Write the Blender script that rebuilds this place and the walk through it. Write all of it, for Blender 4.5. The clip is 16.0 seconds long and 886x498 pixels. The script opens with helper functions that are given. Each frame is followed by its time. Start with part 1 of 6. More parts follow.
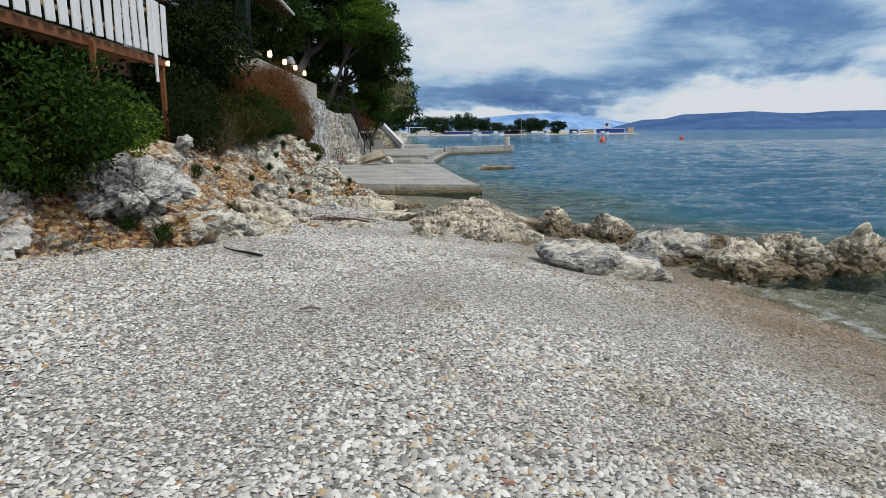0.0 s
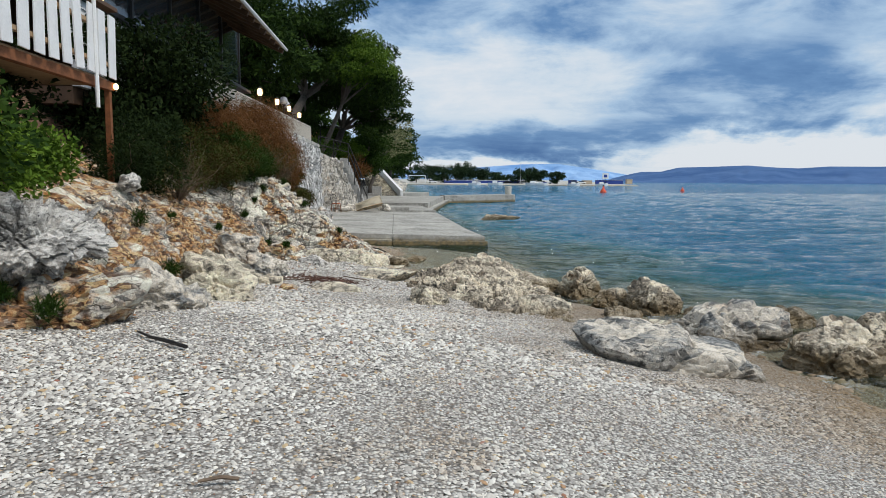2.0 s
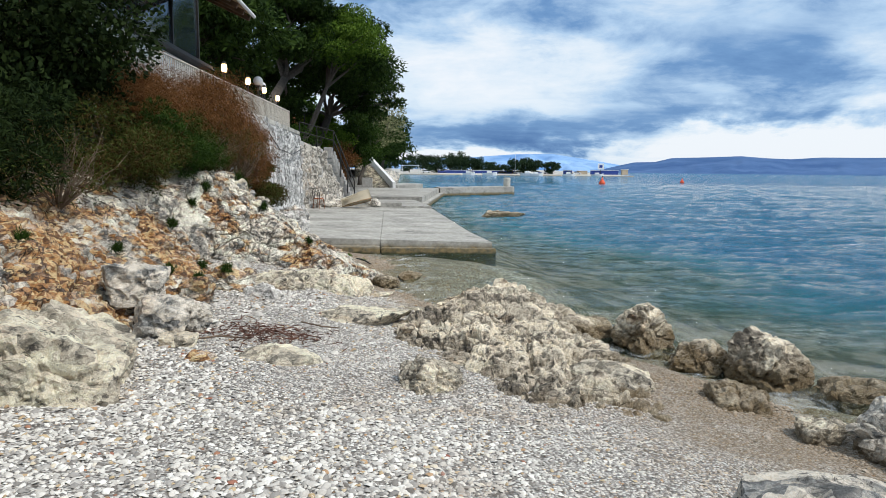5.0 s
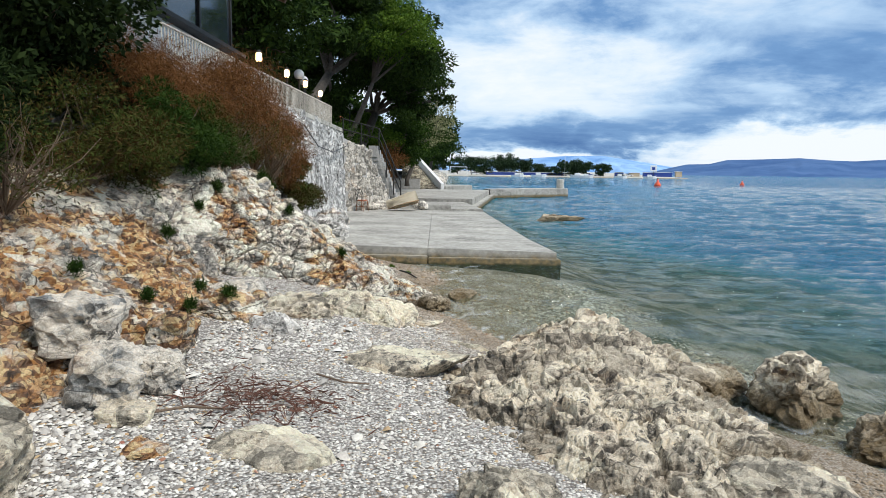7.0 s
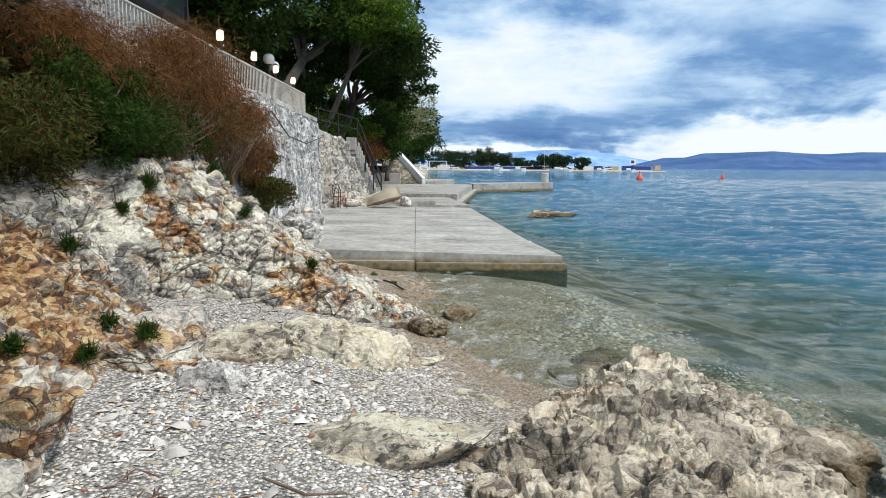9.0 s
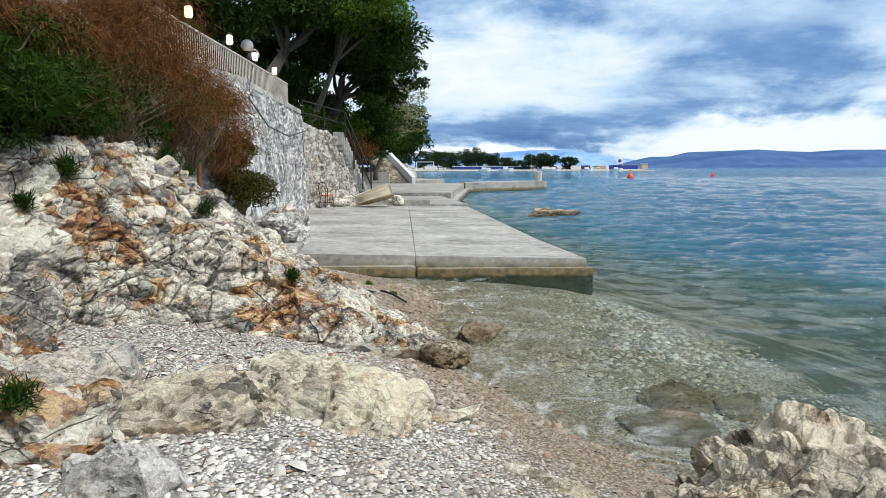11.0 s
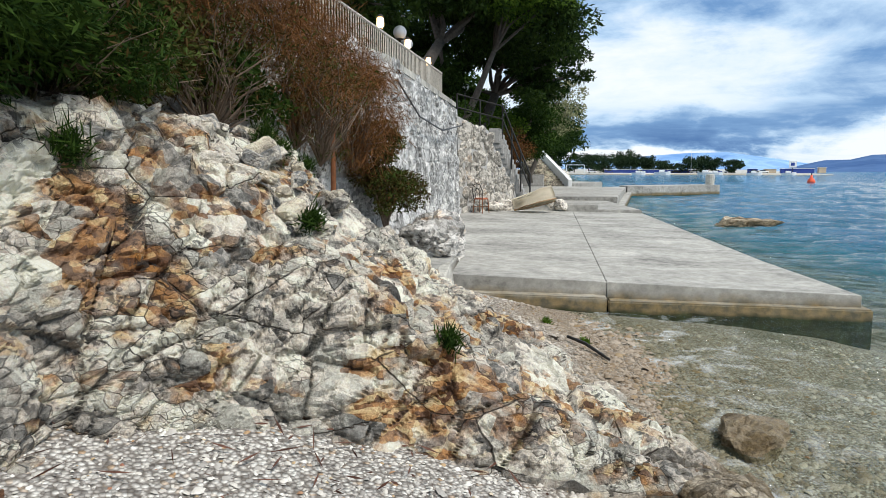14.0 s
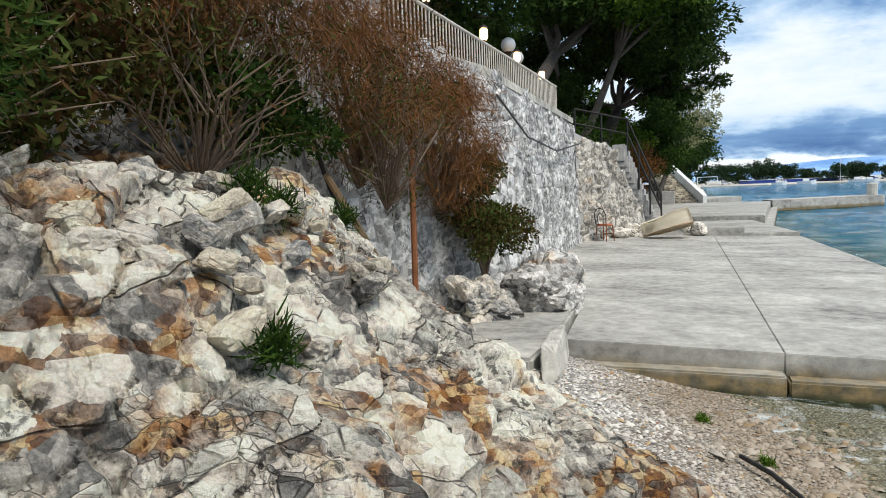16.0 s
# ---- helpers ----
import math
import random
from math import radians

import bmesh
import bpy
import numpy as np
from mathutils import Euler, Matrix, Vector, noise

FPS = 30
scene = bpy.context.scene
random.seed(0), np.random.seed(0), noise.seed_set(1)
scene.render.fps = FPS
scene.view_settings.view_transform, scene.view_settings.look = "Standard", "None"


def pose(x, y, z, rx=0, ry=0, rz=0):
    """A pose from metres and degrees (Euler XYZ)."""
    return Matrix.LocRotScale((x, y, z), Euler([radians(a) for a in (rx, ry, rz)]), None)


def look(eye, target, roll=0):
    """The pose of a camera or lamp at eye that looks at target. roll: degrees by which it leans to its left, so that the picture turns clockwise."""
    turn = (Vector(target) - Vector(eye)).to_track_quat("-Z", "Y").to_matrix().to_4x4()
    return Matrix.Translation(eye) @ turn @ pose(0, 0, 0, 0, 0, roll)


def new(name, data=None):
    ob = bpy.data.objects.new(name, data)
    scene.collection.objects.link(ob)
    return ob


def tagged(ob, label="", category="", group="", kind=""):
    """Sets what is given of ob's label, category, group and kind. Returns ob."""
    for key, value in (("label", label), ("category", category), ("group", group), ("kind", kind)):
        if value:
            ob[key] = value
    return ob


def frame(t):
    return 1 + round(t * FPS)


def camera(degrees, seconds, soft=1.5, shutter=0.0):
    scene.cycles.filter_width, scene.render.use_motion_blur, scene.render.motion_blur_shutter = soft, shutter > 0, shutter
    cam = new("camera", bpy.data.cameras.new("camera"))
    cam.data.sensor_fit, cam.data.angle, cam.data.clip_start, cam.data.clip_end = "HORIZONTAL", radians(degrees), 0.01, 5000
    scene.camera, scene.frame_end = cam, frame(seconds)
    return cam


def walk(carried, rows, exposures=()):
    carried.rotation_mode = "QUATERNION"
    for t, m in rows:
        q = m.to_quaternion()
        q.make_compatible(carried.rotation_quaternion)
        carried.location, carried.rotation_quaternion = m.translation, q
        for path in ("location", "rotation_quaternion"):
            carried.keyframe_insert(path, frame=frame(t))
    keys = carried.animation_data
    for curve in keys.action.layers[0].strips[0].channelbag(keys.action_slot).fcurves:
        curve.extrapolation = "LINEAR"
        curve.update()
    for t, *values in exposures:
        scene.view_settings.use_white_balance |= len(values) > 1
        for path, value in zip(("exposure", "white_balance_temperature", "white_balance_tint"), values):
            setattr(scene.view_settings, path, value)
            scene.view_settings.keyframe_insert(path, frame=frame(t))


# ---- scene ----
cam = camera(66.5, 16.0, soft=0.5)
PATH = [
    (0, (-1.308, -2.272, 2.193), (-1.196, -0.304, 1.851), -0.6),
    (0.5, (-1.322, -1.697, 2.167), (-1.141, 0.271, 1.858), -0.1),
    (1, (-1.297, -1.09, 2.143), (-1.166, 0.881, 1.834), -0.2),
    (1.5, (-1.281, -0.482, 2.144), (-1.114, 1.495, 1.895), -0.2),
    (2, (-1.281, 0.163, 2.111), (-1.16, 2.149, 1.909), 0.4),
    (2.5, (-1.272, 0.719, 2.156), (-1.168, 2.71, 2.003), -1.6),
    (3, (-1.312, 1.308, 2.256), (-1.151, 3.292, 2.066), 1.9),
    (3.5, (-1.359, 1.835, 2.29), (-1.185, 3.816, 2.081), 0.9),
    (3.7, (-1.362, 2.061, 2.301), (-1.202, 4.042, 2.07), 1.2),
    (5.8, (-1.121, 5.115, 2.189), (-1.035, 7.099, 1.957), -1.2),
    (6, (-1.149, 5.315, 2.191), (-1.099, 7.302, 1.969), -2.9),
    (6.5, (-1.183, 5.802, 2.177), (-1.189, 7.792, 1.975), -1.1),
    (7, (-1.255, 6.364, 2.148), (-1.253, 8.351, 1.92), 0.7),
    (7.5, (-1.256, 6.9, 2.112), (-1.226, 8.885, 1.869), 1.2),
    (8, (-1.285, 7.487, 2.1), (-1.246, 9.468, 1.828), 1.9),
    (8.5, (-1.363, 7.957, 2.114), (-1.31, 9.939, 1.851), -1.8),
    (8.7, (-1.409, 8.152, 2.109), (-1.346, 10.136, 1.866), 0.6),
    (10.8, (-1.627, 10.16, 1.961), (-1.565, 12.143, 1.711), -2.3),
    (11, (-1.708, 10.386, 1.896), (-1.608, 12.369, 1.656), -0.1),
    (11.5, (-1.727, 10.874, 1.856), (-1.617, 12.855, 1.605), -0.5),
    (12, (-1.798, 11.403, 1.874), (-1.644, 13.383, 1.636), -1.2),
    (12.5, (-1.894, 11.863, 1.852), (-1.766, 13.845, 1.614), -1.3),
    (13, (-2.034, 12.327, 1.846), (-1.968, 14.312, 1.61), -0.1),
    (13.5, (-2.152, 12.752, 1.823), (-2.293, 14.733, 1.582), 0.9),
    (14, (-2.263, 13.244, 1.797), (-2.591, 15.203, 1.566), 0.1),
    (14.5, (-2.384, 13.769, 1.792), (-2.706, 15.728, 1.547), -0.2),
    (15, (-2.468, 14.412, 1.835), (-3.033, 16.321, 1.636), -0.8),
    (15.5, (-2.462, 14.864, 1.922), (-3.092, 16.754, 1.739), -1.8),
    (16, (-2.454, 15.244, 1.975), (-3.133, 17.118, 1.808), -2.1),
]
walk(cam, [(t, look(eye, target, roll)) for t, eye, target, roll in PATH],
     exposures=[(0.0, -0.16, 6350, 10), (3.5, 0.11, 6350, 10), (7.0, 0.31, 6350, 10), (11.0, 0.34, 6350, 10), (16.0, 0.38, 6450, 10)])

# ---- world, sun ----
SUN_EL, SUN_AZ = 54.0, 125.0          # degrees; azimuth clockwise from +y
world = bpy.data.worlds.new("overcast_sky")
scene.world = world
world.use_nodes = True
wt = world.node_tree
wt.nodes.clear()


def wmath(op, a, b=None, c=None, clamp=False):
    n = wt.nodes.new("ShaderNodeMath")
    n.operation, n.use_clamp = op, clamp
    for i, v in enumerate((a, b, c)):
        if v is None:
            continue
        if isinstance(v, (int, float)):
            n.inputs[i].default_value = v
        else:
            wt.links.new(v, n.inputs[i])
    return n.outputs[0]


def wnoise(vec, scale, detail, rough, dist=0.0):
    n = wt.nodes.new("ShaderNodeTexNoise")
    n.inputs["Scale"].default_value, n.inputs["Detail"].default_value = scale, detail
    n.inputs["Roughness"].default_value, n.inputs["Distortion"].default_value = rough, dist
    wt.links.new(vec, n.inputs["Vector"])
    return n.outputs["Fac"]


wco = wt.nodes.new("ShaderNodeTexCoord")
wsep = wt.nodes.new("ShaderNodeSeparateXYZ")
wt.links.new(wco.outputs["Generated"], wsep.inputs[0])
az = wmath("MULTIPLY", wmath("ARCTAN2", wsep.outputs[0], wsep.outputs[1]), 57.2958)
el = wmath("MULTIPLY", wmath("ARCSINE", wsep.outputs[2]), 57.2958)
wcomb = wt.nodes.new("ShaderNodeCombineXYZ")
high = wmath("ADD", wmath("MAXIMUM", wsep.outputs[2], 0.0), 0.09)
wt.links.new(wmath("DIVIDE", wsep.outputs[0], high), wcomb.inputs[0])
wt.links.new(wmath("DIVIDE", wsep.outputs[1], high), wcomb.inputs[1])
wt.links.new(wmath("MULTIPLY", wsep.outputs[2], 6.0), wcomb.inputs[2])
n_big = wnoise(wcomb.outputs[0], 0.55, 6.0, 0.55, 0.3)
n_mid = wnoise(wcomb.outputs[0], 1.5, 8.0, 0.6, 0.5)
wdir = wt.nodes.new("ShaderNodeCombineXYZ")
wt.links.new(wmath("MULTIPLY", az, 0.05), wdir.inputs[0])
wt.links.new(wmath("MULTIPLY", el, 0.12), wdir.inputs[1])
n_puff = wnoise(wdir.outputs[0], 2.2, 10.0, 0.6, 0.25)
n_warp = wnoise(wdir.outputs[0], 1.3, 4.0, 0.5)
azw = wmath("ADD", az, wmath("MULTIPLY", wmath("SUBTRACT", n_warp, 0.5), 16.0))
elw = wmath("ADD", el, wmath("MULTIPLY", wmath("SUBTRACT", n_puff, 0.5), 7.0))


def cloud_bank(a, sa, e, se, amount):
    u = wmath("POWER", wmath("ABSOLUTE", wmath("DIVIDE", wmath("SUBTRACT", azw, a), sa)), 3.0)
    v = wmath("POWER", wmath("ABSOLUTE", wmath("DIVIDE", wmath("SUBTRACT", elw, e), se)), 3.0)
    return wmath("MULTIPLY", wmath("POWER", 2.718, wmath("MULTIPLY", wmath("ADD", u, v), -1.0)), amount)


dark = wmath("ADD", wmath("MULTIPLY", wmath("SUBTRACT", n_mid, 0.5), 0.45), wmath("MULTIPLY", wmath("SUBTRACT", n_puff, 0.5), 1.25))
dark = wmath("ADD", dark, wmath("MULTIPLY", n_big, 0.56))
for bank in ((28.5, 10.5, 8.2, 3.4, 0.36), (10.0, 12.5, 2.9, 1.3, 0.55), (33.0, 11.0, 1.9, 1.7, -0.75),
             (9.0, 8.5, 7.6, 3.0, -0.14), (12.0, 40.0, 15.0, 3.2, 0.18), (2.0, 10.0, 1.0, 0.6, -0.5), (22.0, 6.0, 4.6, 0.9, 0.2)):
    dark = wmath("ADD", dark, cloud_bank(*bank))
wramp = wt.nodes.new("ShaderNodeValToRGB")
wr = wramp.color_ramp
wr.elements[0].position, wr.elements[0].color = 0.0, (0.86, 0.90, 0.94, 1)
wr.elements[1].position, wr.elements[1].color = 1.0, (0.045, 0.14, 0.36, 1)
for p, c in ((0.2, (0.72, 0.82, 0.91, 1)), (0.42, (0.45, 0.62, 0.82, 1)), (0.68, (0.16, 0.31, 0.56, 1))):
    e = wr.elements.new(p)
    e.color = c
wt.links.new(dark, wramp.inputs[0])
wsky = wt.nodes.new("ShaderNodeTexSky")
wsky.sky_type, wsky.sun_disc = "NISHITA", False
wsky.sun_elevation, wsky.sun_rotation = radians(SUN_EL), radians(SUN_AZ)
wb_sky = wt.nodes.new("ShaderNodeBackground")
wb_sky.inputs["Strength"].default_value = 0.06
wt.links.new(wsky.outputs[0], wb_sky.inputs["Color"])
wb_cloud = wt.nodes.new("ShaderNodeBackground")
wb_cloud.inputs["Strength"].default_value = 0.95
wt.links.new(wramp.outputs[0], wb_cloud.inputs["Color"])
wmix = wt.nodes.new("ShaderNodeMixShader")
wmix.inputs[0].default_value = 0.88
wt.links.new(wb_sky.outputs[0], wmix.inputs[1])
wt.links.new(wb_cloud.outputs[0], wmix.inputs[2])
wout = wt.nodes.new("ShaderNodeOutputWorld")
wt.links.new(wmix.outputs[0], wout.inputs[0])

sun = new("sun", bpy.data.lights.new("sun", "SUN"))
sun.data.energy, sun.data.angle, sun.data.color = 2.9, radians(12), (1.0, 0.95, 0.87)
sd = Vector((math.sin(radians(SUN_AZ)) * math.cos(radians(SUN_EL)), math.cos(radians(SUN_AZ)) * math.cos(radians(SUN_EL)), math.sin(radians(SUN_EL))))
sun.matrix_world = look(sd * 60, (0, 0, 0))


# ---- materials ----
class Mat:
    """A small builder of node materials: a principled shader on object or world coordinates."""

    def __init__(self, name, rough=0.8, metal=0.0, spec=0.4):
        self.m = bpy.data.materials.new(name)
        self.m.use_nodes = True
        self.t = self.m.node_tree
        self.b = self.t.nodes["Principled BSDF"]
        self.b.inputs["Roughness"].default_value, self.b.inputs["Metallic"].default_value = rough, metal
        self.b.inputs["Specular IOR Level"].default_value = spec
        g = self.t.nodes.new("ShaderNodeNewGeometry")
        self.pos, self.island = g.outputs["Position"], g.outputs["Random Per Island"]
        self.orand = self.t.nodes.new("ShaderNodeObjectInfo").outputs["Random"]

    def link(self, a, b):
        self.t.links.new(a, b)

    def math(self, op, a, b=None, clamp=False):
        n = self.t.nodes.new("ShaderNodeMath")
        n.operation, n.use_clamp = op, clamp
        for i, v in enumerate((a, b)):
            if v is None:
                continue
            if isinstance(v, (int, float)):
                n.inputs[i].default_value = v
            else:
                self.link(v, n.inputs[i])
        return n.outputs[0]

    def scaled(self, s, vec=None):
        n = self.t.nodes.new("ShaderNodeMapping")
        n.inputs["Scale"].default_value = s
        self.link(vec or self.pos, n.inputs["Vector"])
        return n.outputs[0]

    def noise(self, scale, detail=6.0, rough=0.55, vec=None, dist=0.0):
        n = self.t.nodes.new("ShaderNodeTexNoise")
        n.inputs["Scale"].default_value, n.inputs["Detail"].default_value = scale, detail
        n.inputs["Roughness"].default_value, n.inputs["Distortion"].default_value = rough, dist
        self.link(vec or self.pos, n.inputs["Vector"])
        return n.outputs["Fac"]

    def voronoi(self, scale, feature="F1", vec=None, out="Distance"):
        n = self.t.nodes.new("ShaderNodeTexVoronoi")
        n.feature = feature
        n.inputs["Scale"].default_value = scale
        self.link(vec or self.pos, n.inputs["Vector"])
        return n.outputs[out]

    def ramp(self, fac, stops):
        n = self.t.nodes.new("ShaderNodeValToRGB")
        r = n.color_ramp
        r.elements[0].position, r.elements[0].color = stops[0][0], (*stops[0][1], 1)
        r.elements[1].position, r.elements[1].color = stops[-1][0], (*stops[-1][1], 1)
        for p, c in stops[1:-1]:
            r.elements.new(p).color = (*c, 1)
        self.link(fac, n.inputs[0])
        return n.outputs[0]

    def step(self, fac, lo, hi):
        n = self.t.nodes.new("ShaderNodeMapRange")
        n.inputs[1].default_value, n.inputs[2].default_value = lo, hi
        self.link(fac, n.inputs[0])
        return n.outputs[0]

    def mix(self, fac, a, b, blend="MIX"):
        n = self.t.nodes.new("ShaderNodeMix")
        n.data_type, n.blend_type = "RGBA", blend
        for i, v in ((0, fac), (6, a), (7, b)):
            if isinstance(v, (int, float)):
                n.inputs[i].default_value = v
            elif isinstance(v, tuple):
                n.inputs[i].default_value = (*v, 1)
            else:
                self.link(v, n.inputs[i])
        return n.outputs[2]

    def colour(self, c):
        if isinstance(c, tuple):
            self.b.inputs["Base Color"].default_value = (*c, 1)
        else:
            self.link(c, self.b.inputs["Base Color"])
        return self

    def bump(self, height, strength=0.5, distance=0.02):
        n = self.t.nodes.new("ShaderNodeBump")
        n.inputs["Strength"].default_value, n.inputs["Distance"].default_value = strength, distance
        self.link(height, n.inputs["Height"])
        self.link(n.outputs[0], self.b.inputs["Normal"])
        return self


def plain(name, c, rough=0.7, metal=0.0, var=0.25, scale=6.0, grain=60.0, bump=0.15):
    """Paint, metal or plaster with stains at two scales."""
    m = Mat(name, rough, metal)
    n = m.math("ADD", m.math("MULTIPLY", m.noise(scale), 0.6), m.math("MULTIPLY", m.noise(grain, 3), 0.4))
    lo, hi = tuple(v * (1 - var) for v in c), tuple(min(1, v * (1 + var)) for v in c)
    m.colour(m.ramp(n, [(0.3, lo), (0.7, hi)])).bump(m.noise(grain, 4), bump, 0.004)
    return m.m


def rock_material(name, ochre=0.45, pale=(0.56, 0.51, 0.44), grey=(0.27, 0.275, 0.27), fades=None, tide_top=0.30, cracks=1.0, relief=0.075):
    """Fractured limestone: plates and chips of white, cream and blue-grey, ochre staining, thin dark cracks, black lichen and a brown band at the water."""
    m = Mat(name, 0.85, 0, 0.25)
    warp = m.t.nodes.new("ShaderNodeTexNoise")
    warp.inputs["Scale"].default_value, warp.inputs["Detail"].default_value = 5.0, 5.0
    m.link(m.pos, warp.inputs["Vector"])
    off = m.t.nodes.new("ShaderNodeVectorMath")
    off.operation = "MULTIPLY_ADD"
    m.link(warp.outputs["Color"], off.inputs[0])
    off.inputs[1].default_value = (0.07, 0.07, 0.07)
    m.link(m.pos, off.inputs[2])
    beds = m.t.nodes.new("ShaderNodeMapping")
    beds.inputs["Rotation"].default_value, beds.inputs["Scale"].default_value = (0.5, -0.75, 0.3), (0.8, 1.1, 1.6)
    m.link(off.outputs[0], beds.inputs["Vector"])
    q = beds.outputs[0]

    def cells(scale):
        sp = m.t.nodes.new("ShaderNodeSeparateColor")
        m.link(m.voronoi(scale, "F1", q, "Color"), sp.inputs[0])
        return sp.outputs[0], sp.outputs[1]

    (h1, g1), (h2, g2), (h3, g3) = cells(2.2), cells(6.0), cells(17.0)
    e1, e2, e3 = (m.voronoi(k, "DISTANCE_TO_EDGE", q) for k in (2.2, 6.0, 17.0))
    big, mid, fine = m.noise(0.9, 5, 0.6, None, 0.6), m.noise(3.2, 7, 0.68), m.noise(30.0, 8, 0.75)
    at = m.t.nodes.new("ShaderNodeAttribute")
    at.attribute_name = "tone"
    aj = m.t.nodes.new("ShaderNodeAttribute")
    aj.attribute_name = "joint"
    f = m.math("MULTIPLY", h1, 0.16)
    for v, k in ((h2, 0.20), (h3, 0.13), (mid, 0.50), (fine, 0.34), (at.outputs["Fac"], 0.26)):
        f = m.math("ADD", f, m.math("MULTIPLY", v, k))
    base = m.ramp(f, [(0.62, tuple(v * 0.4 for v in grey)), (0.70, grey), (0.765, tuple(0.55 * p + 0.45 * g for p, g in zip(pale, grey))), (0.82, pale), (0.92, tuple(min(0.84, p * 1.24) for p in pale))])
    area = m.math("ADD", m.math("MULTIPLY", m.noise(1.5, 5, 0.6, None, 0.9), 0.8), m.math("MULTIPLY", g1, 0.22))
    base = m.mix(m.math("MULTIPLY", m.step(area, 0.50, 0.42), 0.6), base, m.mix(0.5, tuple(v * 0.9 for v in grey), m.ramp(m.math("ADD", m.math("MULTIPLY", fine, 0.6), m.math("MULTIPLY", h3, 0.4)), [(0.35, tuple(v * 0.35 for v in grey)), (0.65, tuple(min(0.8, v * 1.7) for v in grey))])))
    base = m.mix(m.math("MULTIPLY", m.step(area, 0.56, 0.64), 0.6), base, m.ramp(fine, [(0.32, tuple(v * 0.75 for v in pale)), (0.62, tuple(min(0.84, v * 1.3) for v in pale))]))
    patch = m.math("ADD", m.math("MULTIPLY", big, 0.62), m.math("MULTIPLY", m.noise(3.1, 5, 0.6, None, 1.0), 0.30))
    patch = m.math("ADD", patch, m.math("MULTIPLY", g2, 0.14))
    if fades:
        sy = m.t.nodes.new("ShaderNodeSeparateXYZ")
        m.link(m.pos, sy.inputs[0])
        less = m.math("ADD", m.math("MULTIPLY", m.step(m.math("ADD", sy.outputs[1], m.noise(0.8, 3)), fades[1] + 0.5, fades[0] + 0.5), 0.50), 0.50)
        patch = m.math("SUBTRACT", patch, m.math("MULTIPLY", m.math("SUBTRACT", 1.0, less), 0.16))
    patch = m.step(patch, 0.68 - 0.26 * ochre, 0.76 - 0.26 * ochre)
    stain = m.ramp(m.math("ADD", m.math("MULTIPLY", m.noise(9.0, 5), 0.6), m.math("MULTIPLY", h3, 0.4)), [(0.36, (0.13, 0.05, 0.016)), (0.52, (0.44, 0.19, 0.04)), (0.66, (0.64, 0.46, 0.22))])
    base = m.mix(m.math("MULTIPLY", patch, min(0.85, 1.2 * ochre)), base, stain)
    gate = m.step(m.noise(1.3, 4), 0.50, 0.62)
    c1 = m.math("MULTIPLY", m.step(e1, 0.015, 0.003), m.step(m.noise(2.0, 3), 0.46, 0.54))
    c2 = m.math("MULTIPLY", m.step(e2, 0.022, 0.004), m.math("MULTIPLY", gate, 0.8))
    c3 = m.math("MULTIPLY", m.step(e3, 0.04, 0.008), m.math("MULTIPLY", m.step(m.noise(2.6, 4), 0.52, 0.62), 0.7))
    crack = m.math("MAXIMUM", m.math("MAXIMUM", c1, c2), m.math("MAXIMUM", c3, m.math("MULTIPLY", m.step(aj.outputs["Fac"], 0.75, 1.0), m.math("MULTIPLY", gate, 0.8))))
    base = m.mix(m.math("MULTIPLY", crack, 0.88 * cracks), base, (0.05, 0.036, 0.026))
    base = m.mix(0.45, base, m.ramp(m.noise(85.0, 4, 0.75), [(0.36, (0.22, 0.21, 0.20)), (0.64, (0.78, 0.78, 0.77))]), "OVERLAY")
    lich = m.math("MULTIPLY", m.step(m.noise(11.0, 7, 0.75, None, 0.4), 0.535, 0.59), m.step(m.noise(1.1, 4), 0.48, 0.55))
    base = m.mix(m.math("MULTIPLY", lich, 0.85), base, (0.045, 0.042, 0.04))
    z = m.t.nodes.new("ShaderNodeSeparateXYZ")
    m.link(m.pos, z.inputs[0])
    tide = m.step(m.math("ADD", z.outputs[2], m.math("MULTIPLY", m.math("SUBTRACT", mid, 0.5), 0.5)), tide_top, tide_top - 0.22)
    base = m.mix(m.math("MULTIPLY", tide, 0.8), base, m.ramp(fine, [(0.35, (0.07, 0.045, 0.018)), (0.65, (0.21, 0.14, 0.055))]))
    m.colour(base)
    m.link(m.math("SUBTRACT", 0.88, m.math("MULTIPLY", tide, 0.4)), m.b.inputs["Roughness"])
    h = m.math("ADD", m.math("ADD", m.math("MULTIPLY", m.noise(14.0, 9, 0.75), 0.55), m.math("MULTIPLY", m.noise(48.0, 5, 0.7), 0.14)), m.math("MULTIPLY", crack, -0.30 * cracks))
    h = m.math("ADD", h, m.math("ADD", m.math("MULTIPLY", h2, 0.28), m.math("MULTIPLY", h3, 0.17)))
    h = m.math("ADD", h, m.math("MULTIPLY", m.voronoi(6.0, "F1", q), -0.25))
    m.bump(h, 1.0, relief)
    return m.m


